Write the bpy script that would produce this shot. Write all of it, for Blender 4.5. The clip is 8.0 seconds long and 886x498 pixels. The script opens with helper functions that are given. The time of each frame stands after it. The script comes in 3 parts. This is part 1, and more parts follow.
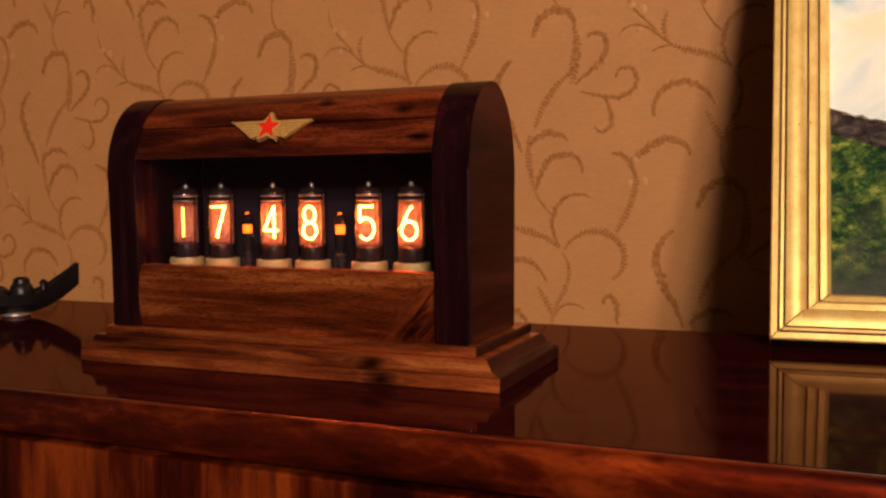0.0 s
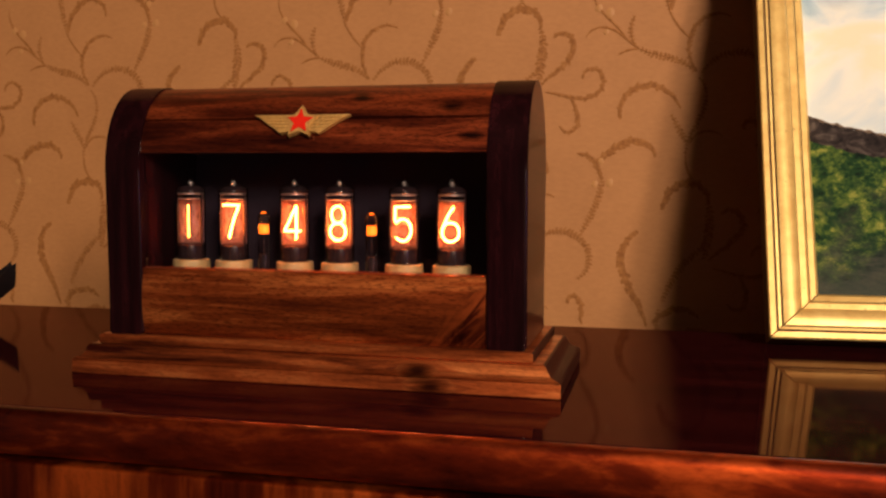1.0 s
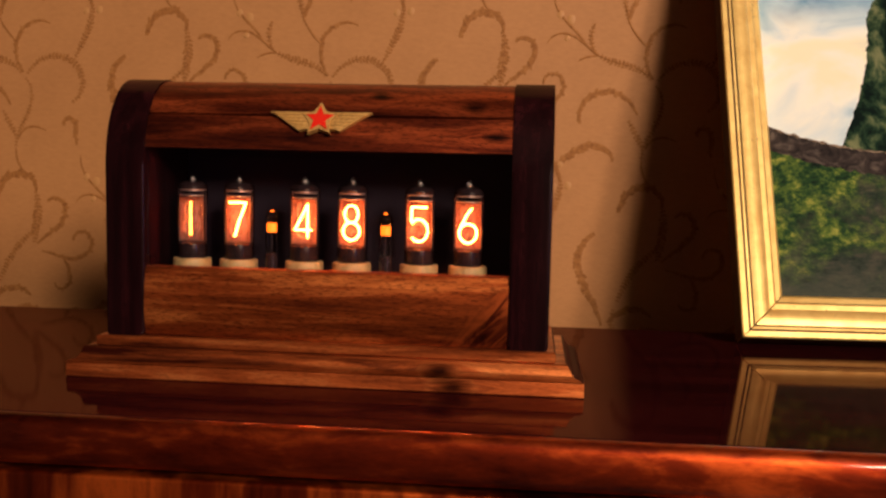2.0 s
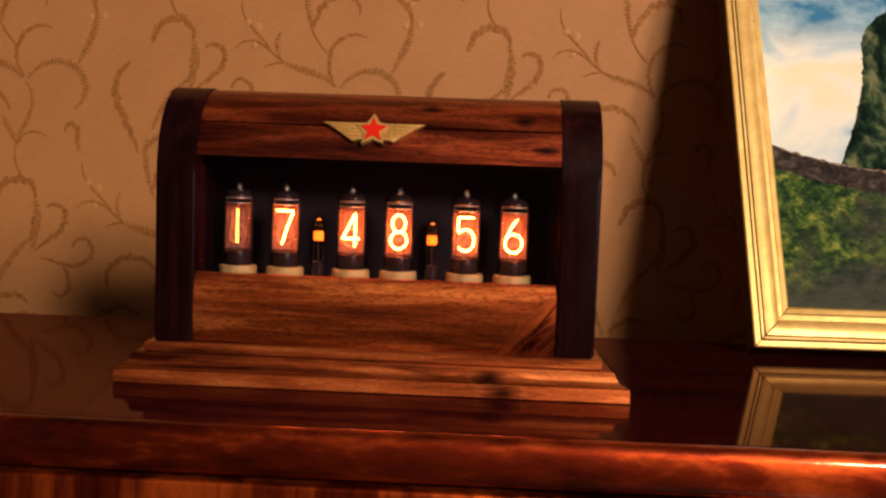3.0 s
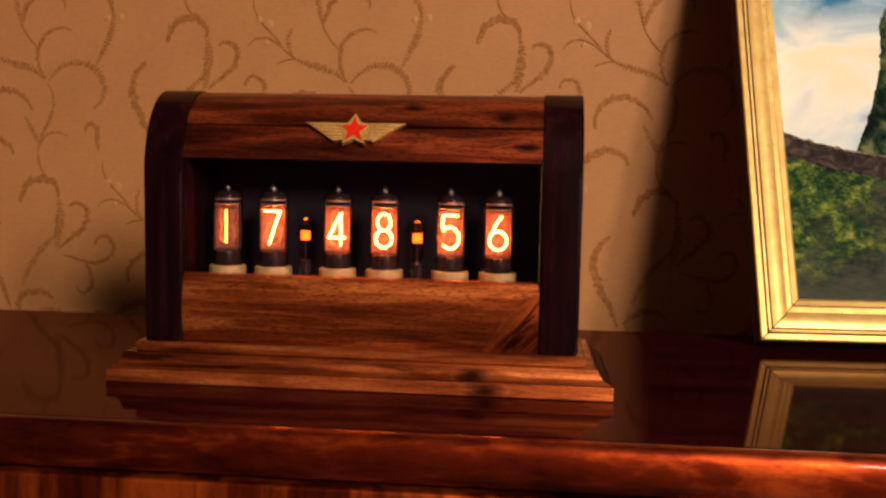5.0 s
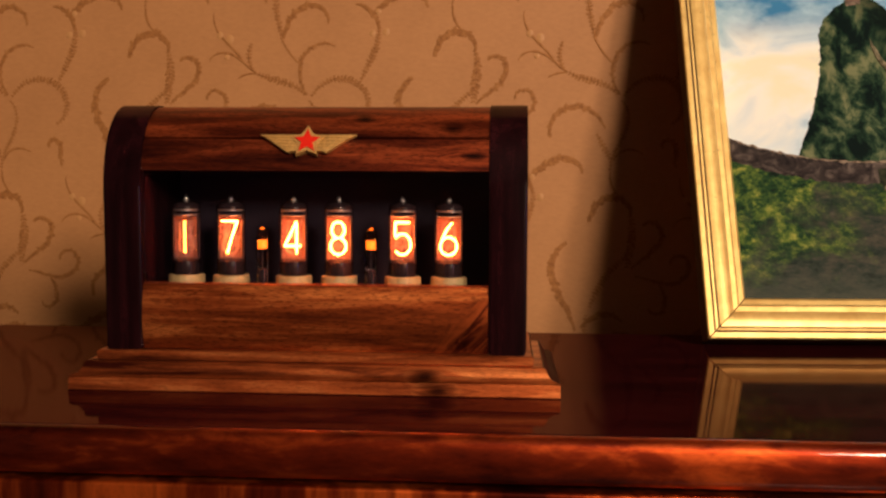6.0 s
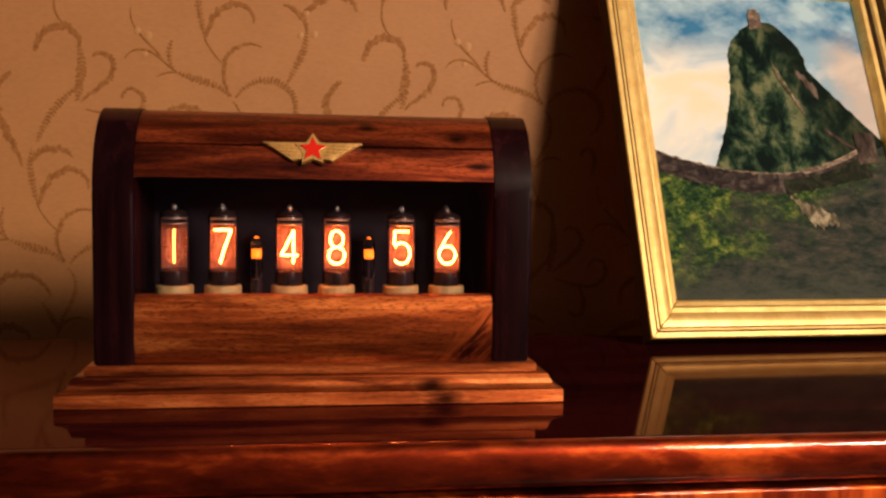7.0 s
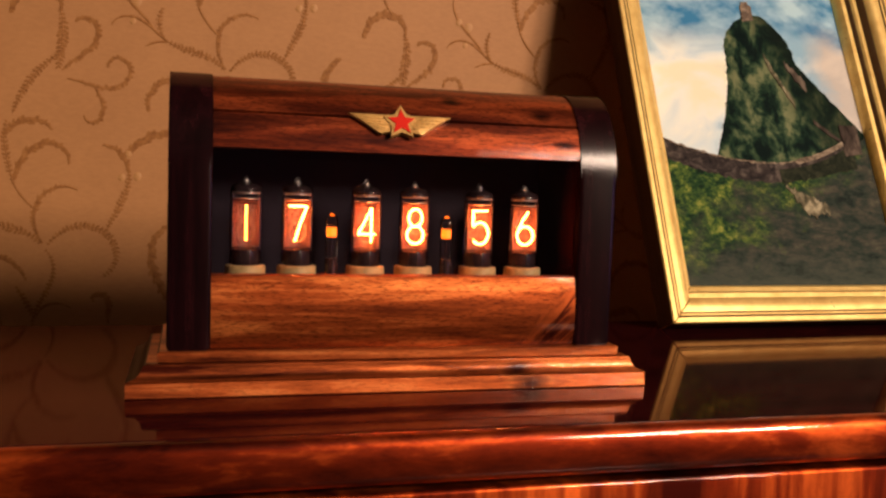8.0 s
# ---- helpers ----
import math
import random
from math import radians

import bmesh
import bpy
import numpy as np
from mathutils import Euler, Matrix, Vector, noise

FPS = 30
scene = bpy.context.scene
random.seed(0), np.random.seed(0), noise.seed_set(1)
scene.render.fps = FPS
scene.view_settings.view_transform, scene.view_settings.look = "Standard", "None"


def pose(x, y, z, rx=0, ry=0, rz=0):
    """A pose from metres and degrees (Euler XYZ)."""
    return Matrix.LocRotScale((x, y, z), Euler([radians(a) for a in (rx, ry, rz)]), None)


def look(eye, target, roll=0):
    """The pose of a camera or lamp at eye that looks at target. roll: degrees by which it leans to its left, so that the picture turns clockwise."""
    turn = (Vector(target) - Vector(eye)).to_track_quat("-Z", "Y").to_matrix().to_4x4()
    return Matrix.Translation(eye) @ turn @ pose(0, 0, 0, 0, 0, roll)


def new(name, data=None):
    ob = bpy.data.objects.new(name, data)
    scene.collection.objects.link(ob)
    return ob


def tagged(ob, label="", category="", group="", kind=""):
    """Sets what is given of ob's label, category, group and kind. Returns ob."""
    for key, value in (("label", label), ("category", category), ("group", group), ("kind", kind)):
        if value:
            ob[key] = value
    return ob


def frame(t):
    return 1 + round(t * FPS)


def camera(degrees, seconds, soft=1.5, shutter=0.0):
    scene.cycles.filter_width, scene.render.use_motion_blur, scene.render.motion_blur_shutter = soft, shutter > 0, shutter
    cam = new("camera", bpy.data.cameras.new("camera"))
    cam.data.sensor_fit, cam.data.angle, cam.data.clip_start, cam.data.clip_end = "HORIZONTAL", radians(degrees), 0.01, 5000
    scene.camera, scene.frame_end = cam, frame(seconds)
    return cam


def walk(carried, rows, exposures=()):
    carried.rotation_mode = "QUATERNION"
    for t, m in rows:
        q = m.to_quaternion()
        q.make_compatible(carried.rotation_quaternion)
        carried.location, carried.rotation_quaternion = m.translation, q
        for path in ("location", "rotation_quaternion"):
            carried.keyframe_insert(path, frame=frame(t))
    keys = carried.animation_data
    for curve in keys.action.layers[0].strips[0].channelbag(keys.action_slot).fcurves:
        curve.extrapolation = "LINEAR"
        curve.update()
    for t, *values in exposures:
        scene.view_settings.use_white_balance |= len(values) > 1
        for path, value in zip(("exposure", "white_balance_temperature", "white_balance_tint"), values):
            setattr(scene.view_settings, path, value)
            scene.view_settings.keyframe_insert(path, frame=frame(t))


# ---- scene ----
# the camera and its walk
cam = camera(50.7, 8.0, 2.5)
PATH = [
    (0, (0.284, -0.424, 0.101), (-0.498, 1.412, -0.031), -0.6),
    (0.5, (0.227, -0.432, 0.107), (-0.367, 1.472, -0.042), -0.3),
    (1, (0.179, -0.442, 0.104), (-0.28, 1.499, -0.039), 0.2),
    (1.5, (0.141, -0.447, 0.105), (-0.177, 1.522, -0.046), 0.7),
    (3, (0.052, -0.471, 0.102), (-0.019, 1.525, -0.011), 2.1),
    (3.5, (0.043, -0.471, 0.107), (-0.046, 1.525, -0.002), 2.0),
    (4, (0.06, -0.458, 0.102), (-0.076, 1.533, -0.027), 1.6),
    (4.5, (0.073, -0.46, 0.108), (-0.097, 1.528, -0.041), 1.7),
    (5.8, (0.108, -0.484, 0.11), (-0.097, 1.501, -0.021), 0.5),
    (6, (0.103, -0.486, 0.108), (-0.03, 1.505, -0.014), 0.3),
    (6.5, (0.057, -0.494, 0.114), (0.124, 1.502, 0.005), 0.3),
    (7, (0.001, -0.489, 0.113), (0.262, 1.49, -0.008), 0.8),
    (7.5, (-0.052, -0.469, 0.106), (0.372, 1.482, -0.02), 1.1),
    (8, (-0.105, -0.45, 0.103), (0.421, 1.475, -0.029), 1.8),
]
walk(cam, [(t, look(eye, target, roll)) for t, eye, target, roll in PATH])

# light: a warm room lamp of five bulbs, high and to the right behind the camera
world = bpy.data.worlds.new("world")
world.use_nodes = True
world.node_tree.nodes["Background"].inputs[0].default_value = (0.02, 0.015, 0.01, 1)
world.node_tree.nodes["Background"].inputs[1].default_value = 0.5
scene.world = world
for k in range(5):
    bulb = bpy.data.lights.new("lamp_bulb", "POINT")
    bulb.shadow_soft_size, bulb.energy, bulb.color = 0.13, 78, (1.0, 0.725, 0.55)
    a = math.tau * (k + 0.25) / 5
    new("lamp_bulb", bulb).location = (1.52 + 0.27 * math.cos(a), -2.31 + 0.14 * math.cos(a), 1.02 + 0.23 * math.sin(a))
screen = bpy.data.lights.new("screen_glow", "AREA")
screen.shape, screen.size, screen.size_y, screen.energy, screen.color = "RECTANGLE", 0.40, 0.24, 1.2, (0.42, 0.30, 1.0)
new("screen_glow", screen).matrix_world = look((1.95, -1.62, 0.10), (0.1, 0.0, 0.05))
scene.view_settings.exposure = 0.0


# ---- materials ----
def mat(name, colour, rough=0.5, metal=0.0, coat=0.0, spec=0.5):
    m = bpy.data.materials.new(name)
    m.use_nodes = True
    b = m.node_tree.nodes["Principled BSDF"]
    b.inputs["Base Color"].default_value = (*colour, 1)
    b.inputs["Roughness"].default_value = rough
    b.inputs["Metallic"].default_value = metal
    b.inputs["Coat Weight"].default_value = coat
    b.inputs["Coat Roughness"].default_value = 0.06
    b.inputs["Specular IOR Level"].default_value = spec
    return m


def node(m, kind, **values):
    n = m.node_tree.nodes.new(kind)
    for key, value in values.items():
        if key in n.inputs:
            n.inputs[key].default_value = value
    return n


def link(m, a, b):
    m.node_tree.links.new(a, b)


def bsdf(m):
    return m.node_tree.nodes["Principled BSDF"]


def coords(m, scale=(1, 1, 1), turn=(0, 0, 0), place=(0, 0, 0)):
    t = node(m, "ShaderNodeTexCoord")
    k = node(m, "ShaderNodeMapping")
    k.inputs["Scale"].default_value, k.inputs["Rotation"].default_value, k.inputs["Location"].default_value = scale, turn, place
    link(m, t.outputs["Object"], k.inputs["Vector"])
    return k.outputs["Vector"]


def fuzz(m, vec, scale, detail=4.0, rough=0.55, twist=0.0):
    n = node(m, "ShaderNodeTexNoise", Scale=scale, Detail=detail, Roughness=rough, Distortion=twist)
    link(m, vec, n.inputs["Vector"])
    return n.outputs["Fac"]


def ramp(m, fac, *stops):
    r = m.node_tree.nodes.new("ShaderNodeValToRGB")
    e = r.color_ramp.elements
    while len(e) < len(stops):
        e.new(0.5)
    for el, (at, c) in zip(e, stops):
        el.position, el.color = at, (*c, 1) if len(c) == 3 else c
    link(m, fac, r.inputs["Fac"])
    return r.outputs["Color"]


def blend(m, fac, a, b, mode="MIX"):
    x = m.node_tree.nodes.new("ShaderNodeMix")
    x.data_type, x.blend_type = "RGBA", mode
    for socket, v in ((x.inputs[0], fac), (x.inputs[6], a), (x.inputs[7], b)):
        if isinstance(v, (int, float)):
            socket.default_value = v
        elif isinstance(v, tuple):
            socket.default_value = (*v, 1)
        else:
            link(m, v, socket)
    return x.outputs[2]


def calc(m, op, a, b=0.0, c=0.0):
    x = m.node_tree.nodes.new("ShaderNodeMath")
    x.operation = op
    for socket, v in zip(x.inputs, (a, b, c)):
        if isinstance(v, (int, float)):
            socket.default_value = v
        else:
            link(m, v, socket)
    return x.outputs[0]


def relief(m, height, strength, depth):
    n = node(m, "ShaderNodeBump", Strength=strength, Distance=depth)
    link(m, height, n.inputs["Height"])
    link(m, n.outputs["Normal"], bsdf(m).inputs["Normal"])
    if bsdf(m).inputs["Coat Weight"].default_value == 0:
        return
    soft = node(m, "ShaderNodeBump", Strength=strength * 0.35, Distance=depth)
    link(m, height, soft.inputs["Height"])
    link(m, soft.outputs["Normal"], bsdf(m).inputs["Coat Normal"])


def wood(name, dark, mid, light, rough=0.35, coat=0.35, along="X", seed=0.0, knots=(), figure=None, stretch=1.0, grain=0.2, spec=0.3, gain=1.0, sheen=0.15, hi=120.0, pore=0.6):
    """Varnished timber with the grain along one axis; knots are (x, z, radius) in the object's own metres."""
    m = mat(name, mid, rough, sheen, coat, spec)
    lo = 11.0 * stretch
    scale = {"X": (lo, hi, hi), "Z": (hi, hi, lo), "Y": (hi, lo, hi)}[along]
    tc = node(m, "ShaderNodeTexCoord")
    sep = m.node_tree.nodes.new("ShaderNodeSeparateXYZ")
    link(m, tc.outputs["Object"], sep.inputs[0])
    # the fibres run round each knot
    warp = 0.0
    rings = []
    for kx, kz, r in knots:
        dx = calc(m, "MULTIPLY", calc(m, "SUBTRACT", sep.outputs[0], kx), 0.42)
        dz = calc(m, "SUBTRACT", sep.outputs[2], kz)
        d2 = calc(m, "ADD", calc(m, "POWER", dx, 2.0), calc(m, "POWER", dz, 2.0))
        rings.append((calc(m, "SQRT", d2), r))
        pull = calc(m, "EXPONENT", calc(m, "DIVIDE", d2, -3.2 * r * r))
        warp = calc(m, "ADD", warp, calc(m, "MULTIPLY", calc(m, "MULTIPLY", pull, calc(m, "SIGN", dz)), r * 1.1))
    put = m.node_tree.nodes.new("ShaderNodeCombineXYZ")
    link(m, sep.outputs[0], put.inputs[0])
    link(m, sep.outputs[1], put.inputs[1])
    link(m, calc(m, "SUBTRACT", sep.outputs[2], warp), put.inputs[2])

    def fibre(k, shift):
        n = node(m, "ShaderNodeMapping")
        n.inputs["Scale"].default_value = tuple(v * k for v in scale)
        n.inputs["Location"].default_value = (shift, shift * 1.7, shift * 0.6)
        link(m, put.outputs[0], n.inputs["Vector"])
        return n.outputs["Vector"]

    broad = fuzz(m, fibre(0.30, seed * 2), 1.0, 3, 0.5, 0.8)
    bend = fuzz(m, fibre(0.9, seed), 1.0, 4, 0.55, 0.9)
    fine = fuzz(m, fibre(3.0, seed + 1), 1.0, 5, 0.65, 0.3)
    fleck = node(m, "ShaderNodeMapping")
    fleck.inputs["Scale"].default_value = tuple(v * (11.0 if v == hi else 26.0 / stretch) for v in scale)
    link(m, put.outputs[0], fleck.inputs["Vector"])
    pores = fuzz(m, fleck.outputs["Vector"], 1.0, 2, 0.5, 0.3)
    f = calc(m, "ADD", calc(m, "ADD", calc(m, "MULTIPLY", broad, 0.50), calc(m, "MULTIPLY", bend, 0.38)), calc(m, "MULTIPLY", fine, 0.22))
    f = calc(m, "ADD", calc(m, "MULTIPLY", calc(m, "SUBTRACT", f, 0.55), 1.5 * gain), 0.5)
    col = ramp(m, f, (0.30, dark), (0.48, mid), (0.70, light))
    col = blend(m, ramp(m, pores, (0.36, (pore, pore, pore)), (0.50, (0, 0, 0))), col, dark)
    for d, r in rings:
        d = calc(m, "ADD", calc(m, "DIVIDE", d, r), calc(m, "MULTIPLY", calc(m, "SUBTRACT", bend, 0.5), 1.7))
        col = blend(m, ramp(m, d, (0.15, (0.95, 0.95, 0.95)), (1.0, (0, 0, 0))), col, tuple(v * 0.3 for v in dark))
        col = blend(m, ramp(m, d, (0.6, (0, 0, 0)), (1.0, (0.10, 0.10, 0.10)), (1.6, (0, 0, 0))), col, light)
    if figure:
        fx, fz, slope, soft = figure
        d = calc(m, "SUBTRACT", calc(m, "SUBTRACT", sep.outputs[0], fx), calc(m, "MULTIPLY", calc(m, "SUBTRACT", sep.outputs[2], fz), slope))
        across = calc(m, "MULTIPLY", calc(m, "SUBTRACT", sep.outputs[0], sep.outputs[2]), 105.0)
        onward = calc(m, "MULTIPLY", calc(m, "ADD", sep.outputs[0], sep.outputs[2]), 22.0)
        slant = m.node_tree.nodes.new("ShaderNodeCombineXYZ")
        link(m, across, slant.inputs[0])
        link(m, onward, slant.inputs[2])
        streak = fuzz(m, slant.outputs[0], 1.0, 5, 0.6, 1.1)
        swirl = fuzz(m, coords(m, (55, 55, 55)), 1.0, 4, 0.6, 1.0)
        d = calc(m, "ADD", calc(m, "DIVIDE", d, soft), calc(m, "MULTIPLY", calc(m, "SUBTRACT", swirl, 0.5), 2.0))
        burl = ramp(m, streak, (0.36, tuple(v * 0.3 for v in dark)), (0.47, tuple(v * 1.5 for v in dark)), (0.60, mid))
        col = blend(m, ramp(m, d, (-0.45, (0, 0, 0)), (0.65, (1, 1, 1))), col, burl)
    link(m, col, bsdf(m).inputs["Base Color"])
    if grain:
        relief(m, calc(m, "ADD", calc(m, "MULTIPLY", pores, 0.6), fine), grain, 0.0003)
    return m


PANEL = wood("varnished_acacia_panel", (0.050, 0.0076, 0.0030), (0.290, 0.061, 0.0142), (0.76, 0.242, 0.060), 0.52, 0.2, seed=2.0, figure=(0.077, 0.040, 0.85, 0.020), spec=0.1, sheen=0.85, hi=150.0)
BASE_WOOD = wood("varnished_acacia_base", (0.066, 0.0105, 0.0045), (0.47, 0.112, 0.028), (0.97, 0.365, 0.108), 0.50, 0.6, seed=5.0, knots=((0.061, 0.0100, 0.0042), (0.068, 0.0030, 0.0050)), spec=0.1, sheen=0.88, hi=130.0, grain=0.3, pore=0.35)
PLANK = wood("varnished_acacia_plank", (0.025, 0.0038, 0.0022), (0.150, 0.0245, 0.0085), (0.55, 0.113, 0.032), 0.47, 0.5, seed=9.0, knots=((0.026, 0.1475, 0.0030), (0.074, 0.1415, 0.0040), (0.086, 0.1265, 0.0038)), spec=0.1, sheen=0.75)
END_WOOD = wood("dark_end_wood", (0.010, 0.002, 0.0016), (0.026, 0.006, 0.004), (0.06, 0.016, 0.008), 0.5, 0.1, "Y", 2.5, spec=0.1, sheen=0.0)
RAIL = wood("dark_walnut_rail", (0.005, 0.0010, 0.0015), (0.012, 0.0023, 0.0033), (0.030, 0.0054, 0.0070), 0.35, 0.55, "Z", 4.0, grain=0.0, spec=0.0, sheen=0.0)
bsdf(RAIL).inputs["Coat Roughness"].default_value = 0.20
# reddish cross-grained board; its lighter tone includes light bounced onto the side
SIDE = wood("reddish_side_board_bounce_lit", (0.014, 0.0034, 0.0028), (0.042, 0.0095, 0.0060), (0.095, 0.022, 0.012), 0.38, 0.4, "Y", 6.0, grain=0.05, spec=0.1, sheen=0.2, pore=0.3)
LACQUER = wood("lacquered_mahogany_top", (0.012, 0.0018, 0.0028), (0.022, 0.0030, 0.0042), (0.040, 0.0056, 0.0060), 0.35, 0.34, "X", 7.0, stretch=0.6, grain=0.0, spec=0.0, sheen=0.0)
# clear red-brown shellac over the wood
bsdf(LACQUER).inputs["Coat Weight"].default_value = 0.0
shellac, film_mix, film_edge = node(LACQUER, "ShaderNodeBsdfGlossy", Color=(1.0, 0.70, 0.58, 1), Roughness=0.055), node(LACQUER, "ShaderNodeMixShader"), node(LACQUER, "ShaderNodeFresnel", IOR=1.45)
link(LACQUER, calc(LACQUER, "MULTIPLY", film_edge.outputs[0], 0.50), film_mix.inputs[0])
link(LACQUER, bsdf(LACQUER).outputs[0], film_mix.inputs[1])
link(LACQUER, shellac.outputs[0], film_mix.inputs[2])
link(LACQUER, film_mix.outputs[0], LACQUER.node_tree.nodes["Material Output"].inputs[0])
EDGE = wood("polished_mahogany_edge", (0.060, 0.0060, 0.0026), (0.195, 0.0215, 0.0052), (0.66, 0.108, 0.018), 0.42, 0.9, "X", 1.0, stretch=2.2, grain=0.05, spec=0.05, sheen=0.90, hi=75.0, pore=0.12)
FLAME = wood("flame_mahogany_front", (0.042, 0.0045, 0.0022), (0.19, 0.0225, 0.0052), (0.76, 0.140, 0.022), 0.42, 0.5, "Z", 3.0, stretch=0.4, grain=0.05, spec=0.05, sheen=0.90, hi=42.0, gain=1.3, pore=0.12)
# a slightly rippled varnish breaks up the lamp's glints
for varnished in (BASE_WOOD, PLANK, EDGE):
    ripple = node(varnished, "ShaderNodeBump", Strength={BASE_WOOD: 0.6, PLANK: 0.4, EDGE: 0.12}[varnished], Distance=0.0006)
    link(varnished, fuzz(varnished, coords(varnished, (0.5, 1, 1)), 420, 4, 0.6), ripple.inputs["Height"])
    link(varnished, ripple.outputs[0], bsdf(varnished).inputs["Coat Normal"])
INSIDE = mat("black_inside", (0.017, 0.011, 0.018), 0.7, 0, 0, 0.1)
BRASS = mat("aged_brass", (0.60, 0.40, 0.15), 0.42, 0.45)
link(BRASS, ramp(BRASS, fuzz(BRASS, coords(BRASS), 700, 5), (0.35, (0.50, 0.29, 0.085)), (0.6, (0.70, 0.43, 0.13))), bsdf(BRASS).inputs["Base Color"])
ENAMEL = mat("red_enamel", (0.72, 0.022, 0.010), 0.22, 0, 0.6)
SOCKET = mat("cream_plastic", (0.66, 0.56, 0.40), 0.5)
link(SOCKET, ramp(SOCKET, fuzz(SOCKET, coords(SOCKET), 260, 4), (0.3, (0.28, 0.20, 0.085)), (0.65, (0.42, 0.32, 0.15))), bsdf(SOCKET).inputs["Base Color"])
STEEL = mat("tube_steel", (0.42, 0.36, 0.33), 0.42, 0.75)
MESH = mat("anode_plate", (0.50, 0.40, 0.36), 0.6, 0.0)
link(MESH, ramp(MESH, fuzz(MESH, coords(MESH), 900, 3), (0.40, (0.03, 0.012, 0.012)), (0.64, (0.42, 0.20, 0.19))), bsdf(MESH).inputs["Base Color"])
# bright metal that gives the clear glass tip its lamp highlight
TIP_GLINT = mat("tip_glint_metal", (0.75, 0.70, 0.66), 0.22, 0.8)
STEMGLASS = mat("dark_stem_glass", (0.018, 0.011, 0.013), 0.2)


def glow(name, colour, strength):
    m = mat(name, (0.3, 0.1, 0.03), 0.5)
    bsdf(m).inputs["Emission Color"].default_value = (*colour, 1)
    bsdf(m).inputs["Emission Strength"].default_value = strength
    return m


NEON = glow("neon_numeral", (1.0, 0.200, 0.034), 70.0)
NEON_DIM = glow("dim_neon_numeral", (1.0, 0.175, 0.022), 34.0)
DOT = glow("neon_dot", (1.0, 0.135, 0.004), 3.6)


def clear(name, tint, ior, gloss=1.0):
    m = bpy.data.materials.new(name)
    m.use_nodes = True
    nodes = m.node_tree.nodes
    nodes.remove(bsdf(m))
    a, b, mix = nodes.new("ShaderNodeBsdfTransparent"), nodes.new("ShaderNodeBsdfGlossy"), nodes.new("ShaderNodeMixShader")
    a.inputs[0].default_value = (*tint, 1)
    b.inputs["Roughness"].default_value = 0.03
    b.inputs["Color"].default_value = (gloss, gloss, gloss, 1)
    f = nodes.new("ShaderNodeFresnel")
    f.inputs["IOR"].default_value = ior
    link(m, f.outputs[0], mix.inputs[0])
    link(m, a.outputs[0], mix.inputs[1])
    link(m, b.outputs[0], mix.inputs[2])
    link(m, mix.outputs[0], nodes["Material Output"].inputs[0])
    return m


GLASS = clear("tube_glass", (0.93, 0.90, 0.90), 1.30)
PANE = clear("window_glass", (0.95, 0.95, 0.95), 1.25)

PAPER = mat("tan_wallpaper", (0.36, 0.19, 0.085), 0.6, 0, 0, 0.35)
weave = fuzz(PAPER, coords(PAPER, (1, 1, 1)), 900, 3, 0.6)
blot = fuzz(PAPER, coords(PAPER), 14, 4, 0.6)
grit = fuzz(PAPER, coords(PAPER, (1, 1, 2.5)), 160, 4, 0.65)
tone = calc(PAPER, "ADD", calc(PAPER, "MULTIPLY", blot, 0.5), calc(PAPER, "MULTIPLY", grit, 0.5))
link(PAPER, ramp(PAPER, tone, (0.34, (0.42, 0.200, 0.072)), (0.66, (0.50, 0.245, 0.090))), bsdf(PAPER).inputs["Base Color"])
relief(PAPER, weave, 0.3, 0.0004)
PRINT = mat("brown_scroll_print", (0.19, 0.085, 0.03), 0.6, 0.0, 0, 0.15)
link(PRINT, ramp(PRINT, fuzz(PRINT, coords(PRINT), 240, 4, 0.6), (0.32, (0.245, 0.102, 0.029)), (0.55, (0.345, 0.152, 0.047)), (0.75, (0.46, 0.220, 0.076))), bsdf(PRINT).inputs["Base Color"])
BERRY = mat("gold_berry_print", (0.50, 0.26, 0.095), 0.5, 0.0, 0, 0.3)

GILT = mat("gilded_frame", (0.80, 0.60, 0.25), 0.46, 0.52)
age = fuzz(GILT, coords(GILT, (1, 1, 1)), 55, 5, 0.65)
spot = fuzz(GILT, coords(GILT), 330, 2, 0.5)
gold = ramp(GILT, age, (0.30, (0.80, 0.53, 0.16)), (0.62, (1.0, 0.76, 0.27)))
link(GILT, blend(GILT, ramp(GILT, spot, (0.22, (1, 1, 1)), (0.28, (0, 0, 0))), gold, (0.10, 0.045, 0.015)), bsdf(GILT).inputs["Base Color"])
relief(GILT, age, 0.2, 0.001)
PATINA = mat("dark_frame_groove", (0.16, 0.08, 0.028), 0.6)
DARK_SIDE = wood("dark_frame_side", (0.03, 0.012, 0.005), (0.06, 0.024, 0.009), (0.10, 0.042, 0.016), 0.6, 0.0, "Z", 6.0, spec=0.1, sheen=0.0)
BRONZE = mat("dark_patinated_metal", (0.016, 0.013, 0.015), 0.34, 0.5)
relief(BRONZE, fuzz(BRONZE, coords(BRONZE), 120, 4), 0.3, 0.001)


# ---- helpers for meshes ----
def part(name, bm, material, parent=None, label="", smooth=True):
    me = bpy.data.meshes.new(name)
    bmesh.ops.recalc_face_normals(bm, faces=bm.faces)
    bm.to_mesh(me)
    bm.free()
    for m in material if isinstance(material, (list, tuple)) else [material]:
        me.materials.append(m)
    if smooth:
        me.shade_smooth()
        me.set_sharp_from_angle(angle=radians(32))
    ob = new(name, me)
    ob.parent = parent
    return tagged(ob, label)


def thing(name, label, category, m=None, group=""):
    ob = new(name)
    ob.empty_display_size = 0.02
    if m:
        ob.matrix_world = m
    return tagged(ob, label, category, group)


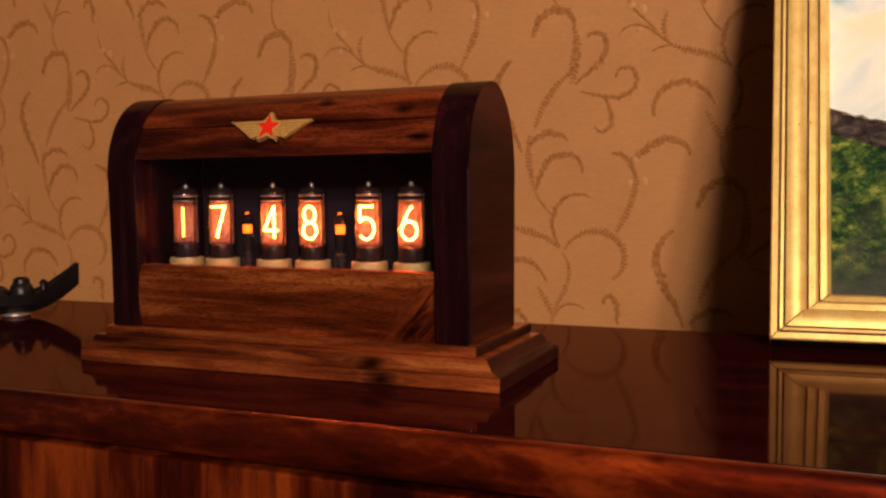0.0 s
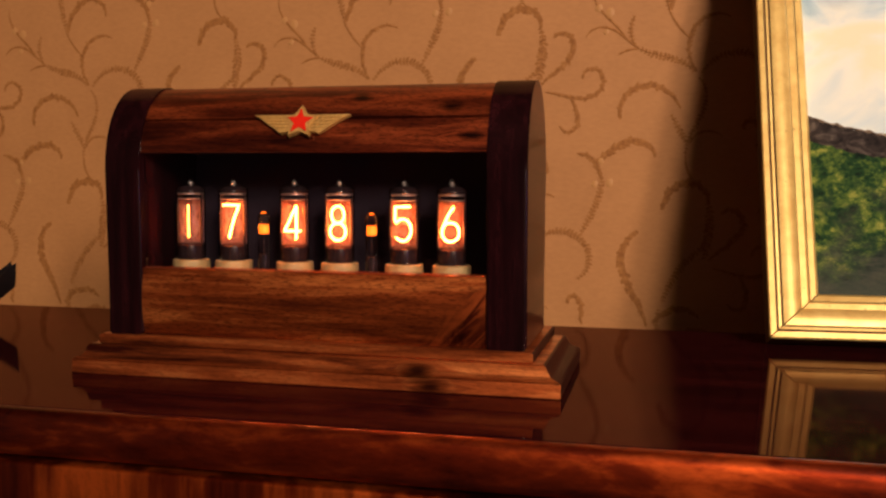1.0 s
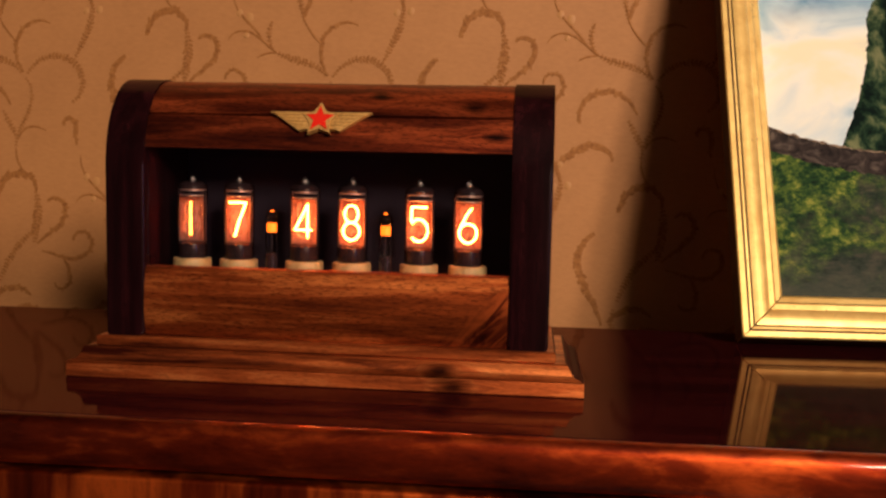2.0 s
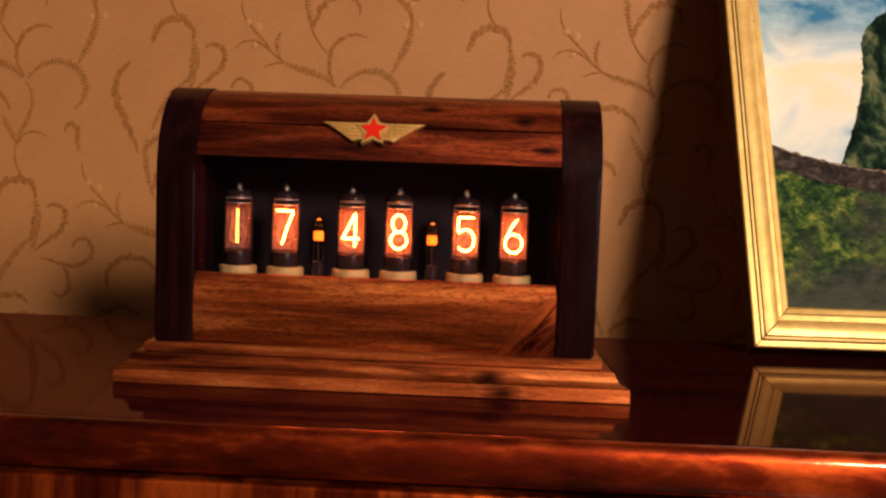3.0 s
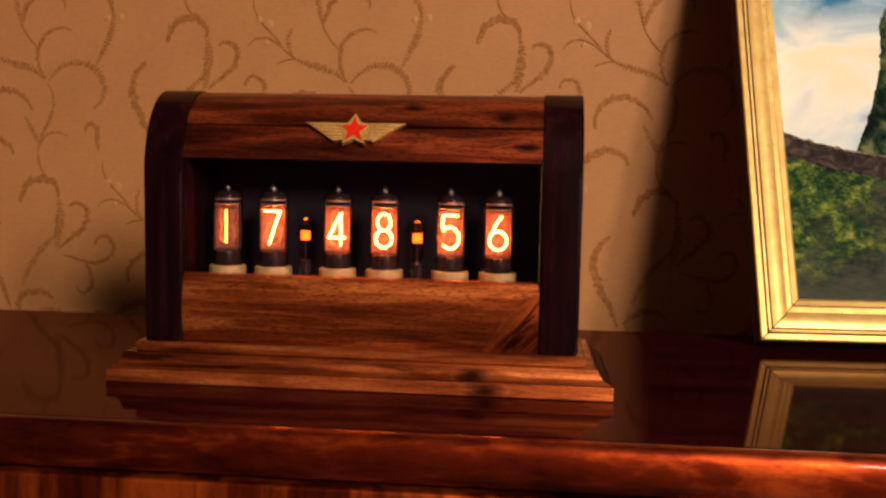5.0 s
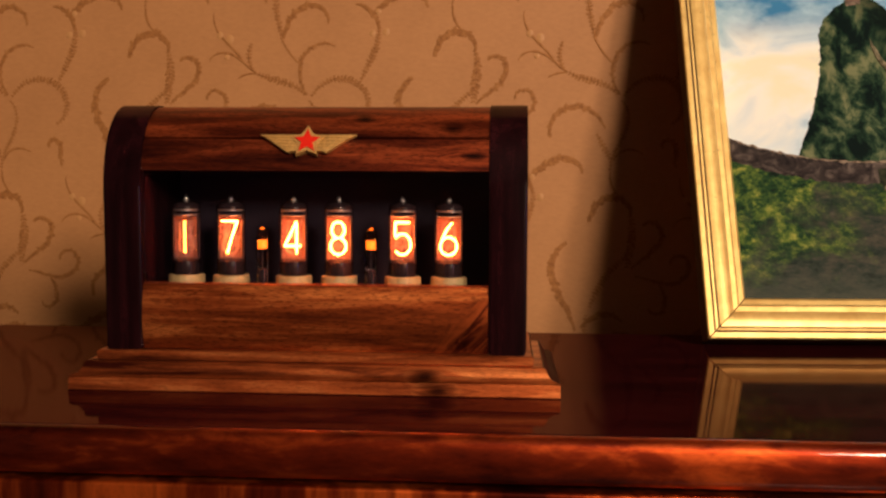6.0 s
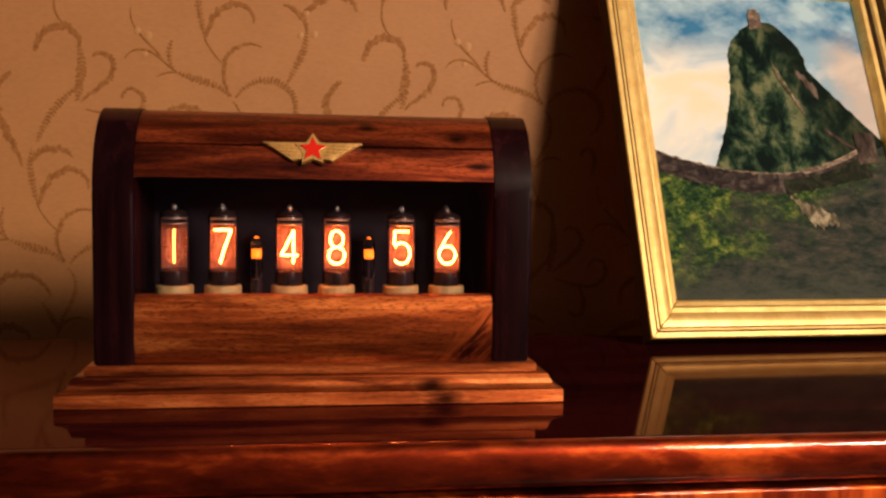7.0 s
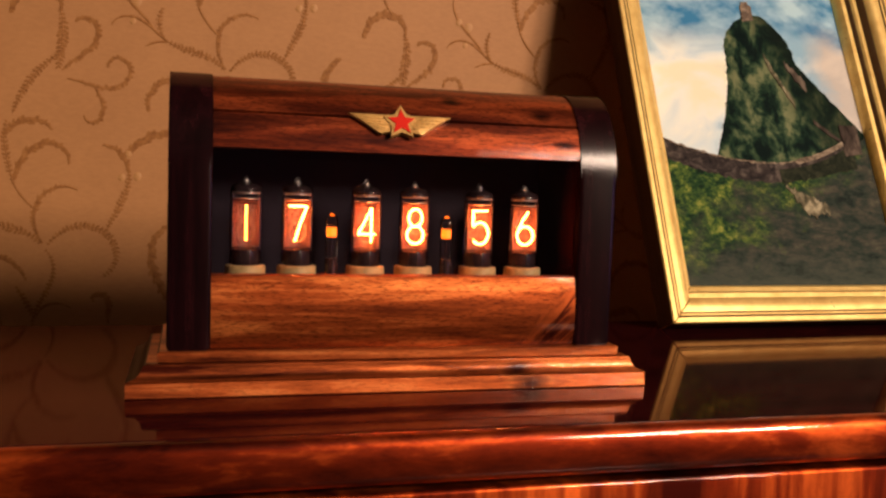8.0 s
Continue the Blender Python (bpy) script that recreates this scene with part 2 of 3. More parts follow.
def box(x0, x1, y0, y1, z0, z1, bevel=0.0, segments=2):
    bm = bmesh.new()
    m = Matrix.LocRotScale(((x0 + x1) / 2, (y0 + y1) / 2, (z0 + z1) / 2), None, (x1 - x0, y1 - y0, z1 - z0))
    bmesh.ops.create_cube(bm, size=1, matrix=m)
    if bevel:
        bmesh.ops.bevel(bm, geom=bm.edges[:], offset=bevel, segments=segments, profile=0.5, affect="EDGES")
    return bm


def prism(outline, lo, hi, axis="x", bevel=0.0):
    """An outline of pairs pushed along an axis: x takes (y, z), y takes (x, z), z takes (x, y)."""
    bm = bmesh.new()
    put = {"x": lambda a, b, c: (c, a, b), "y": lambda a, b, c: (a, c, b), "z": lambda a, b, c: (a, b, c)}[axis]
    rings = [[bm.verts.new(put(a, b, c)) for a, b in outline] for c in (lo, hi)]
    n = len(outline)
    ends = [bm.faces.new(rings[0][::-1]), bm.faces.new(rings[1])]
    for i in range(n):
        bm.faces.new((rings[0][i], rings[0][(i + 1) % n], rings[1][(i + 1) % n], rings[1][i]))
    if bevel:
        bmesh.ops.bevel(bm, geom=[e for f in ends for e in f.edges], offset=bevel, segments=2, profile=0.5, affect="EDGES")
    return bm


def lathe(outline, turns=28, x=0.0, y=0.0):
    """A profile of (radius, z) turned about an upright axis."""
    bm = bmesh.new()
    rings = []
    for r, z in outline:
        if r < 1e-6:
            rings.append([bm.verts.new((x, y, z))])
        else:
            rings.append([bm.verts.new((x + r * math.cos(math.tau * k / turns), y + r * math.sin(math.tau * k / turns), z)) for k in range(turns)])
    for a, b in zip(rings, rings[1:]):
        for k in range(turns):
            q = [a[k % len(a)], a[(k + 1) % len(a)], b[(k + 1) % len(b)], b[k % len(b)]]
            q = list(dict.fromkeys(q))
            if len(q) > 2:
                bm.faces.new(q)
    for ring, flip in ((rings[0], True), (rings[-1], False)):
        if len(ring) > 2:
            bm.faces.new(ring[::-1] if flip else ring)
    return bm


def wire(points, radius, bm=None, sides=7, closed=False):
    """A round wire through points in the xz plane (x, y, z)."""
    bm = bm or bmesh.new()
    pts = [Vector(p) for p in points]
    rings = []
    n = len(pts)
    for i, p in enumerate(pts):
        a = pts[(i - 1) % n] if closed or i else p
        b = pts[(i + 1) % n] if closed or i < n - 1 else p
        d = (b - a).normalized()
        side = d.cross(Vector((0, 1, 0))).normalized()
        rings.append([bm.verts.new(p + side * radius * math.cos(math.tau * k / sides) + Vector((0, 1, 0)) * radius * math.sin(math.tau * k / sides)) for k in range(sides)])
    for i in range(n if closed else n - 1):
        a, b = rings[i], rings[(i + 1) % n]
        for k in range(sides):
            bm.faces.new((a[k], a[(k + 1) % sides], b[(k + 1) % sides], b[k]))
    if not closed:
        bm.faces.new(rings[0][::-1])
        bm.faces.new(rings[-1])
    return bm


def arc(cx, cz, rx, rz, a0, a1, steps=18):
    return [(cx + rx * math.cos(radians(a0 + (a1 - a0) * k / steps)), 0, cz + rz * math.sin(radians(a0 + (a1 - a0) * k / steps))) for k in range(steps + 1)]


# ---- the room ----
WALL_Y, BACK_Y, FLOOR_Z = 0.3550, 0.232, -0.86


def shell(name, x0, x1, y0, y1, z0, z1, material, label):
    return tagged(part(name, box(x0, x1, y0, y1, z0, z1), material, None, "", False), label, name.split("_")[0], "", "structure")


# unseen side walls, floor and ceiling, added dark to limit bounced light
UNSEEN_DIM = mat("unseen_wall_dim", (0.22, 0.14, 0.08), 0.8)
link(UNSEEN_DIM, ramp(UNSEEN_DIM, fuzz(UNSEEN_DIM, coords(UNSEEN_DIM), 6, 4), (0.3, (0.030, 0.023, 0.021)), (0.7, (0.045, 0.034, 0.030))), bsdf(UNSEEN_DIM).inputs["Base Color"])
BOARDS = wood("floor_boards", (0.02, 0.010, 0.006), (0.035, 0.018, 0.010), (0.055, 0.028, 0.016), 0.45, 0.2, "X", 8.0, sheen=0.0)
wall = shell("wall_north", -2.0, 3.8, WALL_Y, WALL_Y + 0.12, FLOOR_Z, 1.85, PAPER, "tan wallpaper with brown scrolling leaf pattern")
# unseen wall behind the camera, added dark to keep reflections dim
UNSEEN_RED = mat("unseen_wall_dark_red", (0.03, 0.014, 0.016), 0.85)
link(UNSEEN_RED, ramp(UNSEEN_RED, fuzz(UNSEEN_RED, coords(UNSEEN_RED), 6, 4), (0.3, (0.022, 0.011, 0.014)), (0.7, (0.036, 0.018, 0.021))), bsdf(UNSEEN_RED).inputs["Base Color"])
shell("wall_south", -2.0, 3.8, -5.12, -5.0, FLOOR_Z, 1.85, UNSEEN_RED, "unseen dark red wall that keeps reflections dim")
shell("wall_west", -2.12, -2.0, -5.12, WALL_Y + 0.12, FLOOR_Z, 1.85, UNSEEN_DIM, "unseen wall, dim to limit bounced light")
shell("wall_east", 3.8, 3.92, -5.12, WALL_Y + 0.12, FLOOR_Z, 1.85, UNSEEN_DIM, "unseen wall, dim to limit bounced light")
shell("floor", -2.12, 3.92, -5.12, WALL_Y + 0.12, FLOOR_Z - 0.1, FLOOR_Z, BOARDS, "unseen floor, dark to limit bounced light")
shell("ceiling", -2.12, 3.92, -5.12, WALL_Y + 0.12, 1.85, 1.95, UNSEEN_DIM, "unseen ceiling, dim to limit bounced light")


# the scrolling leaf print on the wallpaper, one motif repeated along the wall
def scroll_print():
    bm, berries = bmesh.new(), bmesh.new()
    SIZE = 1.022
    rng = random.Random(5)

    def pad(target, cx, cz, heading, length, width, lift):
        d, s = (math.cos(heading), math.sin(heading)), (-math.sin(heading), math.cos(heading))
        ring = []
        for a, w in ((0, 0.12), (0.3, 0.8), (0.6, 1.0), (0.85, 0.6), (1, 0.08), (0.85, -0.6), (0.6, -1.0), (0.3, -0.8)):
            ring.append(target.verts.new((cx + d[0] * a * length + s[0] * w * width, WALL_Y - 0.0003, cz + d[1] * a * length + s[1] * w * width)))
        top = target.verts.new((cx + d[0] * 0.5 * length, WALL_Y - lift, cz + d[1] * 0.5 * length))
        for k in range(8):
            target.faces.new((ring[k], ring[(k + 1) % 8], top))

    def ribbon(track, w0):
        rows = []
        n = len(track)
        for k, (px, pz, h) in enumerate(track):
            f = k / (n - 1)
            w = w0 * (0.35 + 0.65 * math.sin(math.pi * min(1, 0.12 + 0.88 * f)) ** 0.8) * (0.85 + 0.3 * rng.random())
            s = (-math.sin(h) * w, math.cos(h) * w)
            rows.append((bm.verts.new((px + s[0], WALL_Y - 0.0003, pz + s[1])), bm.verts.new((px, WALL_Y - 0.0006, pz)), bm.verts.new((px - s[0], WALL_Y - 0.0003, pz - s[1]))))
        for a, b in zip(rows, rows[1:]):
            bm.faces.new((a[0], a[1], b[1], b[0]))
            bm.faces.new((a[1], a[2], b[2], b[1]))

    def sprig(kind, x, z, heading, turn, twist, length, width):
        length *= SIZE
        n = max(8, int(length / 0.0016))
        px, pz = x * SIZE, z * SIZE
        track = []
        for k in range(n + 1):
            f = k / n
            h = radians(heading + turn * f + twist * f * f)
            track.append((ox + px, oz + pz, h))
            px += math.cos(h) * length / n
            pz += math.sin(h) * length / n
        half = width * 0.0005
        if kind == "leaf":
            ribbon(track, half * 1.25)
            for k in range(1, n, 2):
                a, b, h = track[k]
                w = half * math.sin(math.pi * (0.15 + 0.8 * k / n))
                pad(bm, a, b, h + rng.choice((-1, 1)) * (0.5 + 0.4 * rng.random()), w * 3.0 + 0.0008, w * 0.75 + 0.0003, 0.0007)
        elif kind == "fern":
            ribbon(track, 0.0006)
            for k in range(0, n, 2):
                a, b, h = track[k]
                w = half * (0.5 + 0.6 * math.sin(math.pi * k / n))
                for side in (-1, 1):
                    pad(bm, a, b, h + side * (0.75 + 0.35 * rng.random()), w * (2.0 + rng.random()), w * 0.50 + 0.0003, 0.0007)
        else:
            ribbon(track, half * 1.35)

    def berry(x, z, r):
        for k in range(3):
            pad(berries, ox + x * SIZE - r + 0.0007 * k, oz + z * SIZE - 0.0006 * k, 0.4 * k, 2 * r, r * 0.9, 0.0014)

    # half-drop repeat: every second tier is moved by half a width
    for tier in range(-2, 4):
        for column in range(-3, 4):
            ox, oz = -0.0759 + 0.2793 * column + 0.1387 * (tier % 2), 0.1914 + 0.1466 * tier
            motif(sprig, berry)
    ob = part("scroll_print", bm, PRINT, wall, "brown embossed scroll and leaf print")
    tagged(ob, kind="stuff")
    tagged(part("berry_print", berries, BERRY, wall, "pale gold printed berries"), kind="stuff")


def motif(sprig, berry):
    sprig('fern', -0.003, 0.003, 125, 146, -127, 0.048, 3.2)
    sprig('stem', -0.046, 0.022, 145, -70, 180, 0.052, 1.6)
    sprig('stem', -0.046, 0.022, -184, 40, 0, 0.018, 1.4)
    sprig('fern', -0.047, 0.023, 134, -92, 19, 0.028, 2.2)
    sprig('stem', -0.056, 0.030, 120, 92, -136, 0.055, 1.6)
    sprig('leaf', -0.001, 0.003, 123, -91, -66, 0.069, 2.3)
    sprig('stem', -0.007, 0.030, 138, -24, 0, 0.027, 1.4)
    sprig('fern', -0.022, 0.049, 102, 17, -46, 0.050, 2.8)
    sprig('leaf', -0.022, 0.052, 76, -23, -165, 0.068, 3.2)
    sprig('fern', 0.003, 0.002, 57, -142, -72, 0.091, 3.0)
    sprig('fern', 0.046, 0.014, 65, -22, 50, 0.052, 3.0)
    sprig('leaf', 0.063, 0.060, 99, 40, 51, 0.033, 2.8)
    sprig('fern', 0.001, -0.002, -44, -250, 212, 0.068, 2.2)
    sprig('leaf', -0.060, -0.034, 105, -223, 47, 0.074, 3.2)
    sprig('fern', -0.020, -0.031, -60, -4, 0, 0.028, 2.6)
    sprig('stem', -0.005, -0.054, 72, -147, 39, 0.030, 1.6)
    sprig('leaf', 0.112, 0.036, 82, -103, -87, 0.059, 4.0)
    sprig('fern', 0.147, 0.042, -71, -86, 67, 0.046, 4.0)
    sprig('leaf', -0.115, 0.033, 53, -522, 346, 0.066, 3.0)
    sprig('leaf', -0.091, -0.001, 91, -691, 416, 0.083, 2.4)
    sprig('leaf', -0.100, -0.017, -67, 52, -262, 0.042, 2.4)
    sprig('leaf', 0.058, 0.073, 42, 28, -162, 0.061, 4.0)
    sprig('leaf', 0.037, -0.043, 117, -604, 431, 0.037, 3.0)
    sprig('leaf', 0.093, 0.018, -153, 264, -191, 0.087, 4.0)
    sprig('leaf', 0.106, -0.057, 53, -56, -58, 0.043, 3.2)
    sprig('fern', 0.150, 0.010, -148, 52, -12, 0.064, 3.0)
    sprig('stem', -0.008, -0.064, -95, 60, 0, 0.024, 1.6)
    for bx, bz, br in ((-0.079, 0.055, 0.0032), (-0.070, 0.051, 0.0038), (-0.073, 0.036, 0.0026), (0.057, 0.056, 0.003), (0.069, 0.057, 0.0034), (0.062, 0.075, 0.003)):
        berry(bx, bz, br)


scroll_print()

# ---- the dresser ----
EDGE_Y = -0.0745
dresser = thing("dresser", "polished reddish mahogany dresser with dark glossy lacquered top", "dresser", pose(0, 0, FLOOR_Z))


def at_dresser(ob):
    ob.location = (0, 0, -FLOOR_Z)
    return ob


at_dresser(part("top_board", box(-1.0, 0.95, EDGE_Y + 0.0035, BACK_Y, -0.0215, 0), LACQUER, dresser, "dark glossy lacquered top"))
nose = [(EDGE_Y + 0.003 - 0.0058 * math.sin(radians(a)), -0.0003 - 0.0068 * (1 - math.cos(radians(a)))) for a in range(0, 82, 9)]
nose += [(EDGE_Y - 0.0046, -0.0172), (EDGE_Y - 0.0038, -0.0195), (EDGE_Y - 0.002, -0.0215), (EDGE_Y + 0.003, -0.0215)]
at_dresser(part("edge_strip", prism(nose, -1.0, 0.95, "x"), EDGE, dresser, "reddish polished rounded front edge"))
at_dresser(part("carcass", box(-0.985, 0.935, EDGE_Y + 0.012, BACK_Y - 0.004, FLOOR_Z + 0.08, -0.022), INSIDE, dresser))
for k in range(3):
    z1 = -0.0245 - 0.24 * k
    at_dresser(part("drawer_front", box(-0.98, 0.93, EDGE_Y - 0.004, EDGE_Y + 0.0115, z1 - 0.236, z1, 0.0018, 3), FLAME, dresser, "flame mahogany drawer front"))
for px in (-0.95, 0.87):
    for py in (EDGE_Y + 0.02, BACK_Y - 0.06):
        at_dresser(part("leg", box(px, px + 0.04, py, py + 0.04, FLOOR_Z, FLOOR_Z + 0.08, 0.003), EDGE, dresser))

# ---- the clock ----
clock = thing("tube_clock", "dark varnished wooden table clock with six glowing tubes, on the dresser", "clock")
HALF, RAILW, FRONT, RAD, RISE, MIDZ = 0.1146, 0.0203, 0.0078, 0.0350, 0.0464, 0.1100
BACK = FRONT + 2 * RAD


def tiers(levels):
    """A stepped plinth: (z, half width, front, back) from below upwards."""
    bm = bmesh.new()
    rings = [[bm.verts.new(p) for p in ((-hx, f, z), (hx, f, z), (hx, b, z), (-hx, b, z))] for z, hx, f, b in levels]
    bm.faces.new(rings[0][::-1])
    bm.faces.new(rings[-1])
    for a, b in zip(rings, rings[1:]):
        for k in range(4):
            # the two ends take the second, darker wood
            bm.faces.new((a[k], a[(k + 1) % 4], b[(k + 1) % 4], b[k])).material_index = k % 2
    return bm


part("plinth", tiers([(0, 0.1320, 0.0005, 0.1025), (0.0006, 0.1325, 0, 0.103), (0.0072, 0.1325, 0.0009, 0.103), (0.0080, 0.1318, 0.0004, 0.1024), (0.0088, 0.1300, 0.0016, 0.1012), (0.0094, 0.1282, 0.0026, 0.0998), (0.0108, 0.1268, 0.0034, 0.0986), (0.0125, 0.1258, 0.0038, 0.0976), (0.0142, 0.1252, 0.0036, 0.0970), (0.0152, 0.1246, 0.0038, 0.0964), (0.0158, 0.1234, 0.0046, 0.0952)]), [BASE_WOOD, END_WOOD], clock, "stepped moulded wooden plinth")
part("upper_step", tiers([(0.0158, 0.1176, 0.0062, 0.0950), (0.0164, 0.1184, 0.0054, 0.0956), (0.0204, 0.1184, 0.0054, 0.0956), (0.0212, 0.1176, 0.0062, 0.0950)]), [BASE_WOOD, END_WOOD], clock)


def arch(inset, a0=0.0, a1=180.0, steps=28, thick=None):
    """The rounded top of the case as (y, z), from the front over to the back."""
    def curve(k, a, b):
        q = radians(a + (b - a) * k / steps)
        return FRONT + RAD - (RAD - k_in) * math.cos(q), MIDZ + (RISE - k_in) * math.sin(q)

    k_in = inset
    outer = [curve(k, a0, a1) for k in range(steps + 1)]
    if thick is None:
        return outer
    k_in = inset + thick
    return outer + [curve(k, a1, a0) for k in range(steps + 1)]



case = [(FRONT, 0.0212)] + arch(0) + [(BACK, 0.0212)]
for side in (-1, 1):
    a, b = sorted((side * HALF, side * (HALF - RAILW)))
    bm = prism(case, a, b, "x", 0.0022)
    bm.normal_update()
    # outer faces get the board with bounced light in its colour
    for f in bm.faces:
        f.material_index = int(abs(f.normal.x) > 0.9 and f.calc_center_median().x * side > HALF - 0.001)
    part("side_panel", bm, [RAIL, SIDE], clock, "almost black polished side panel")
IN = HALF - RAILW - 0.0002
bow = [(FRONT + 0.0036 - 0.0034 * math.sin(math.pi * (0.08 + 0.84 * k / 14)), 0.0214 + 0.0356 * k / 14) for k in range(15)]
part("lower_panel", prism(bow + [(FRONT + 0.0040, 0.0576), (FRONT + 0.0110, 0.0576), (FRONT + 0.0110, 0.0214)], -IN, IN), PANEL, clock, "reddish brown figured wooden front panel")
seam = math.degrees(math.asin((0.1371 - MIDZ) / (RISE - 0.0008)))
low_out, low_in = (math.degrees(math.asin((z - MIDZ) / (RISE - k))) for z, k in ((0.1190, 0.0008), (0.1188, 0.0046)))
front_low = arch(0.0008, low_out, seam - 1.9, 8) + arch(0.0022, seam - 1.1, seam - 1.1, 1)[:1] + arch(0.0046, seam - 1.1, low_in, 8)
part("front_plank", prism(front_low, -IN, IN), PLANK, clock, "reddish brown curved plank")
part("top_plank", prism(arch(0.0008, seam, 178, 30, 0.0038), -IN, IN), PLANK, clock, "reddish brown curved plank")
part("back_board", box(-IN, IN, BACK - 0.0075, BACK - 0.0016, 0.0214, MIDZ + 0.006), INSIDE, clock)
part("inner_shelf", box(-IN, IN, FRONT + 0.0112, BACK - 0.006, 0.046, 0.052), INSIDE, clock)
# added black sheet hides the tube-lit undersides of the planks
part("underside_mask", prism(arch(0.0048, 16, 172, 24, 0.0012), -IN, IN), INSIDE, clock, "black sheet added to darken the plank undersides")
pane = part("window_pane", box(-IN, IN, FRONT + 0.0052, FRONT + 0.0068, 0.0577, 0.1200), PANE, clock, "clear glass window pane", False)
pane.visible_shadow = False

# the wire shapes of the numerals, 18 mm high about their own centre
H, WD = 0.0090, 0.0046


def numeral(which):
    if which == "1":
        return [[(0, 0, -H), (0, 0, 0), (0, 0, H)]]
    if which == "7":
        return [[(-WD, 0, H), (0, 0, H), (WD, 0, H)], [(WD, 0, H), (0.0012, 0, 0), (-0.0014, 0, -H)]]
    if which == "4":
        return [[(0.0022, 0, -H), (0.0022, 0, 0), (0.0022, 0, H)], [(0.0022, 0, H), (-0.0012, 0, 0.002), (-WD, 0, -0.0046)], [(-WD, 0, -0.0046), (0, 0, -0.0046), (WD, 0, -0.0046)]]
    if which == "8":
        return [arc(0, 0.0044, 0.0036, 0.0046, -90, 270, 26), arc(0, -0.0046, 0.0044, 0.0046, 90, 450, 28)]
    if which == "5":
        return [[(WD * 0.9, 0, H), (0, 0, H), (-WD * 0.85, 0, H)], [(-WD * 0.85, 0, H), (-WD * 0.87, 0, 0.004), (-WD * 0.88, 0, 0.0012)], arc(0, -0.0032, 0.0047, 0.0058, 142, -140, 24)]
    return [arc(0, -0.0040, 0.0046, 0.0050, 0, 360, 28), [(0.0018, 0, H), (-0.0012, 0, 0.005), (-0.0038, 0, -0.0010)]]


TUBE_Y, TUBE_R = 0.0315, 0.0080
TUBE_X = [-0.0770 + 0.0257 * (k % 2) + 0.0615 * (k // 2) for k in range(6)]


def tube(x, which):
    t = thing("display_tube", "glass display tube with a glowing orange numeral " + which, "display tube", pose(x, TUBE_Y, 0.052), "tubes in the clock")
    part("socket", lathe([(0.0100, 0), (0.0101, 0.0006), (0.0101, 0.0082), (0.0096, 0.0088), (0.0060, 0.0088)]), SOCKET, t, "cream plastic socket")
    part("stem", lathe([(0.0070, 0.0088), (0.0074, 0.0100), (0.0066, 0.0165), (0.0040, 0.0175)]), STEMGLASS, t, "dark glass stem")
    g = part("envelope", lathe([(0.0078, 0.0088), (TUBE_R, 0.0100), (TUBE_R, 0.0462), (0.0077, 0.0475), (0.0069, 0.0487), (0.0056, 0.0496), (0.0040, 0.0502), (0.0023, 0.0508), (0.0016, 0.0515), (0.0014, 0.0526), (0.0011, 0.0534), (0.0005, 0.0538), (0, 0.0539)]), GLASS, t, "clear glass envelope")
    g.visible_shadow = False
    # added cap that makes the see-through dome read dark
    part("dome_dark_cap", lathe([(0.0070, 0.0457), (0.0074, 0.0463), (0.0071, 0.0476), (0.0062, 0.0487), (0.0046, 0.0495), (0.0022, 0.0499), (0, 0.0500)]), STEMGLASS, t, "dark cap added to blacken the clear dome")
    # added metal bead: holds the white glint of the glass nipple
    part("tip", lathe([(0.0010, 0.0500), (0.0013, 0.0508), (0.0012, 0.0516), (0.0006, 0.0522), (0, 0.0523)], 12), TIP_GLINT, t, "bright metal bead standing in for the glint on the glass tip")
    cz = 0.0300
    bm = bmesh.new()
    for stroke in numeral(which):
        wire([(px, -0.0030, pz + cz) for px, _, pz in stroke], 0.00056, bm)
    part("numeral", bm, NEON_DIM if which == "1" else NEON, t, "glowing orange wire numeral")
    rest = bmesh.new()
    for layer, other in enumerate("86547"):
        if other != which:
            for stroke in numeral(other):
                wire([(px * 0.98, -0.0018 + 0.0008 * layer, pz + cz) for px, _, pz in stroke], 0.00016, rest, 4)
    part("unlit_numerals", rest, STEEL, t, "unlit wire numerals")
    # curved plate behind the numerals, open at the front
    bent = [(0.0072 * math.sin(radians(a)), 0.0066 * math.cos(radians(a))) for a in range(-98, 99, 14)]
    bent += [(px * 0.94, py * 0.94) for px, py in bent[::-1]]
    part("anode_plate", prism(bent, 0.0178, 0.0412, "z"), MESH, t, "perforated metal plate")
    # fine wire mesh in front of the numerals
    grid = bmesh.new()
    for k in range(-5, 6):
        a = math.asin(k * 0.0013 / 0.0072)
        gx, gy = 0.0072 * math.sin(a), -0.0066 * math.cos(a)
        wire([(gx, gy, 0.0180), (gx, gy, 0.0410)], 0.00008, grid, 3)
    for k in range(15):
        gz = 0.0183 + 0.0016 * k
        wire([(0.0072 * math.sin(radians(q)), -0.0066 * math.cos(radians(q)), gz + (0.0005 if i % 2 else -0.0005)) for i, q in enumerate(range(-78, 79, 12))], 0.00008, grid, 3)
    part("front_mesh", grid, STEEL, t, "fine wire mesh")
    part("mica_disc", lathe([(0.0066, 0.0418), (0.0070, 0.0420), (0.0070, 0.0424), (0.0066, 0.0426)]), STEEL, t)
    part("top_disc", lathe([(0.0068, 0.0446), (0.0071, 0.0448), (0.0071, 0.0453), (0.0068, 0.0455)]), STEEL, t)
    for sx in (-1, 1):
        part("post", lathe([(0.0006, 0.0165), (0.0006, 0.0455)], 8, sx * 0.0070, -0.0012), STEMGLASS, t)
    return t


for x, which in zip(TUBE_X, "174856"):
    tube(x, which)

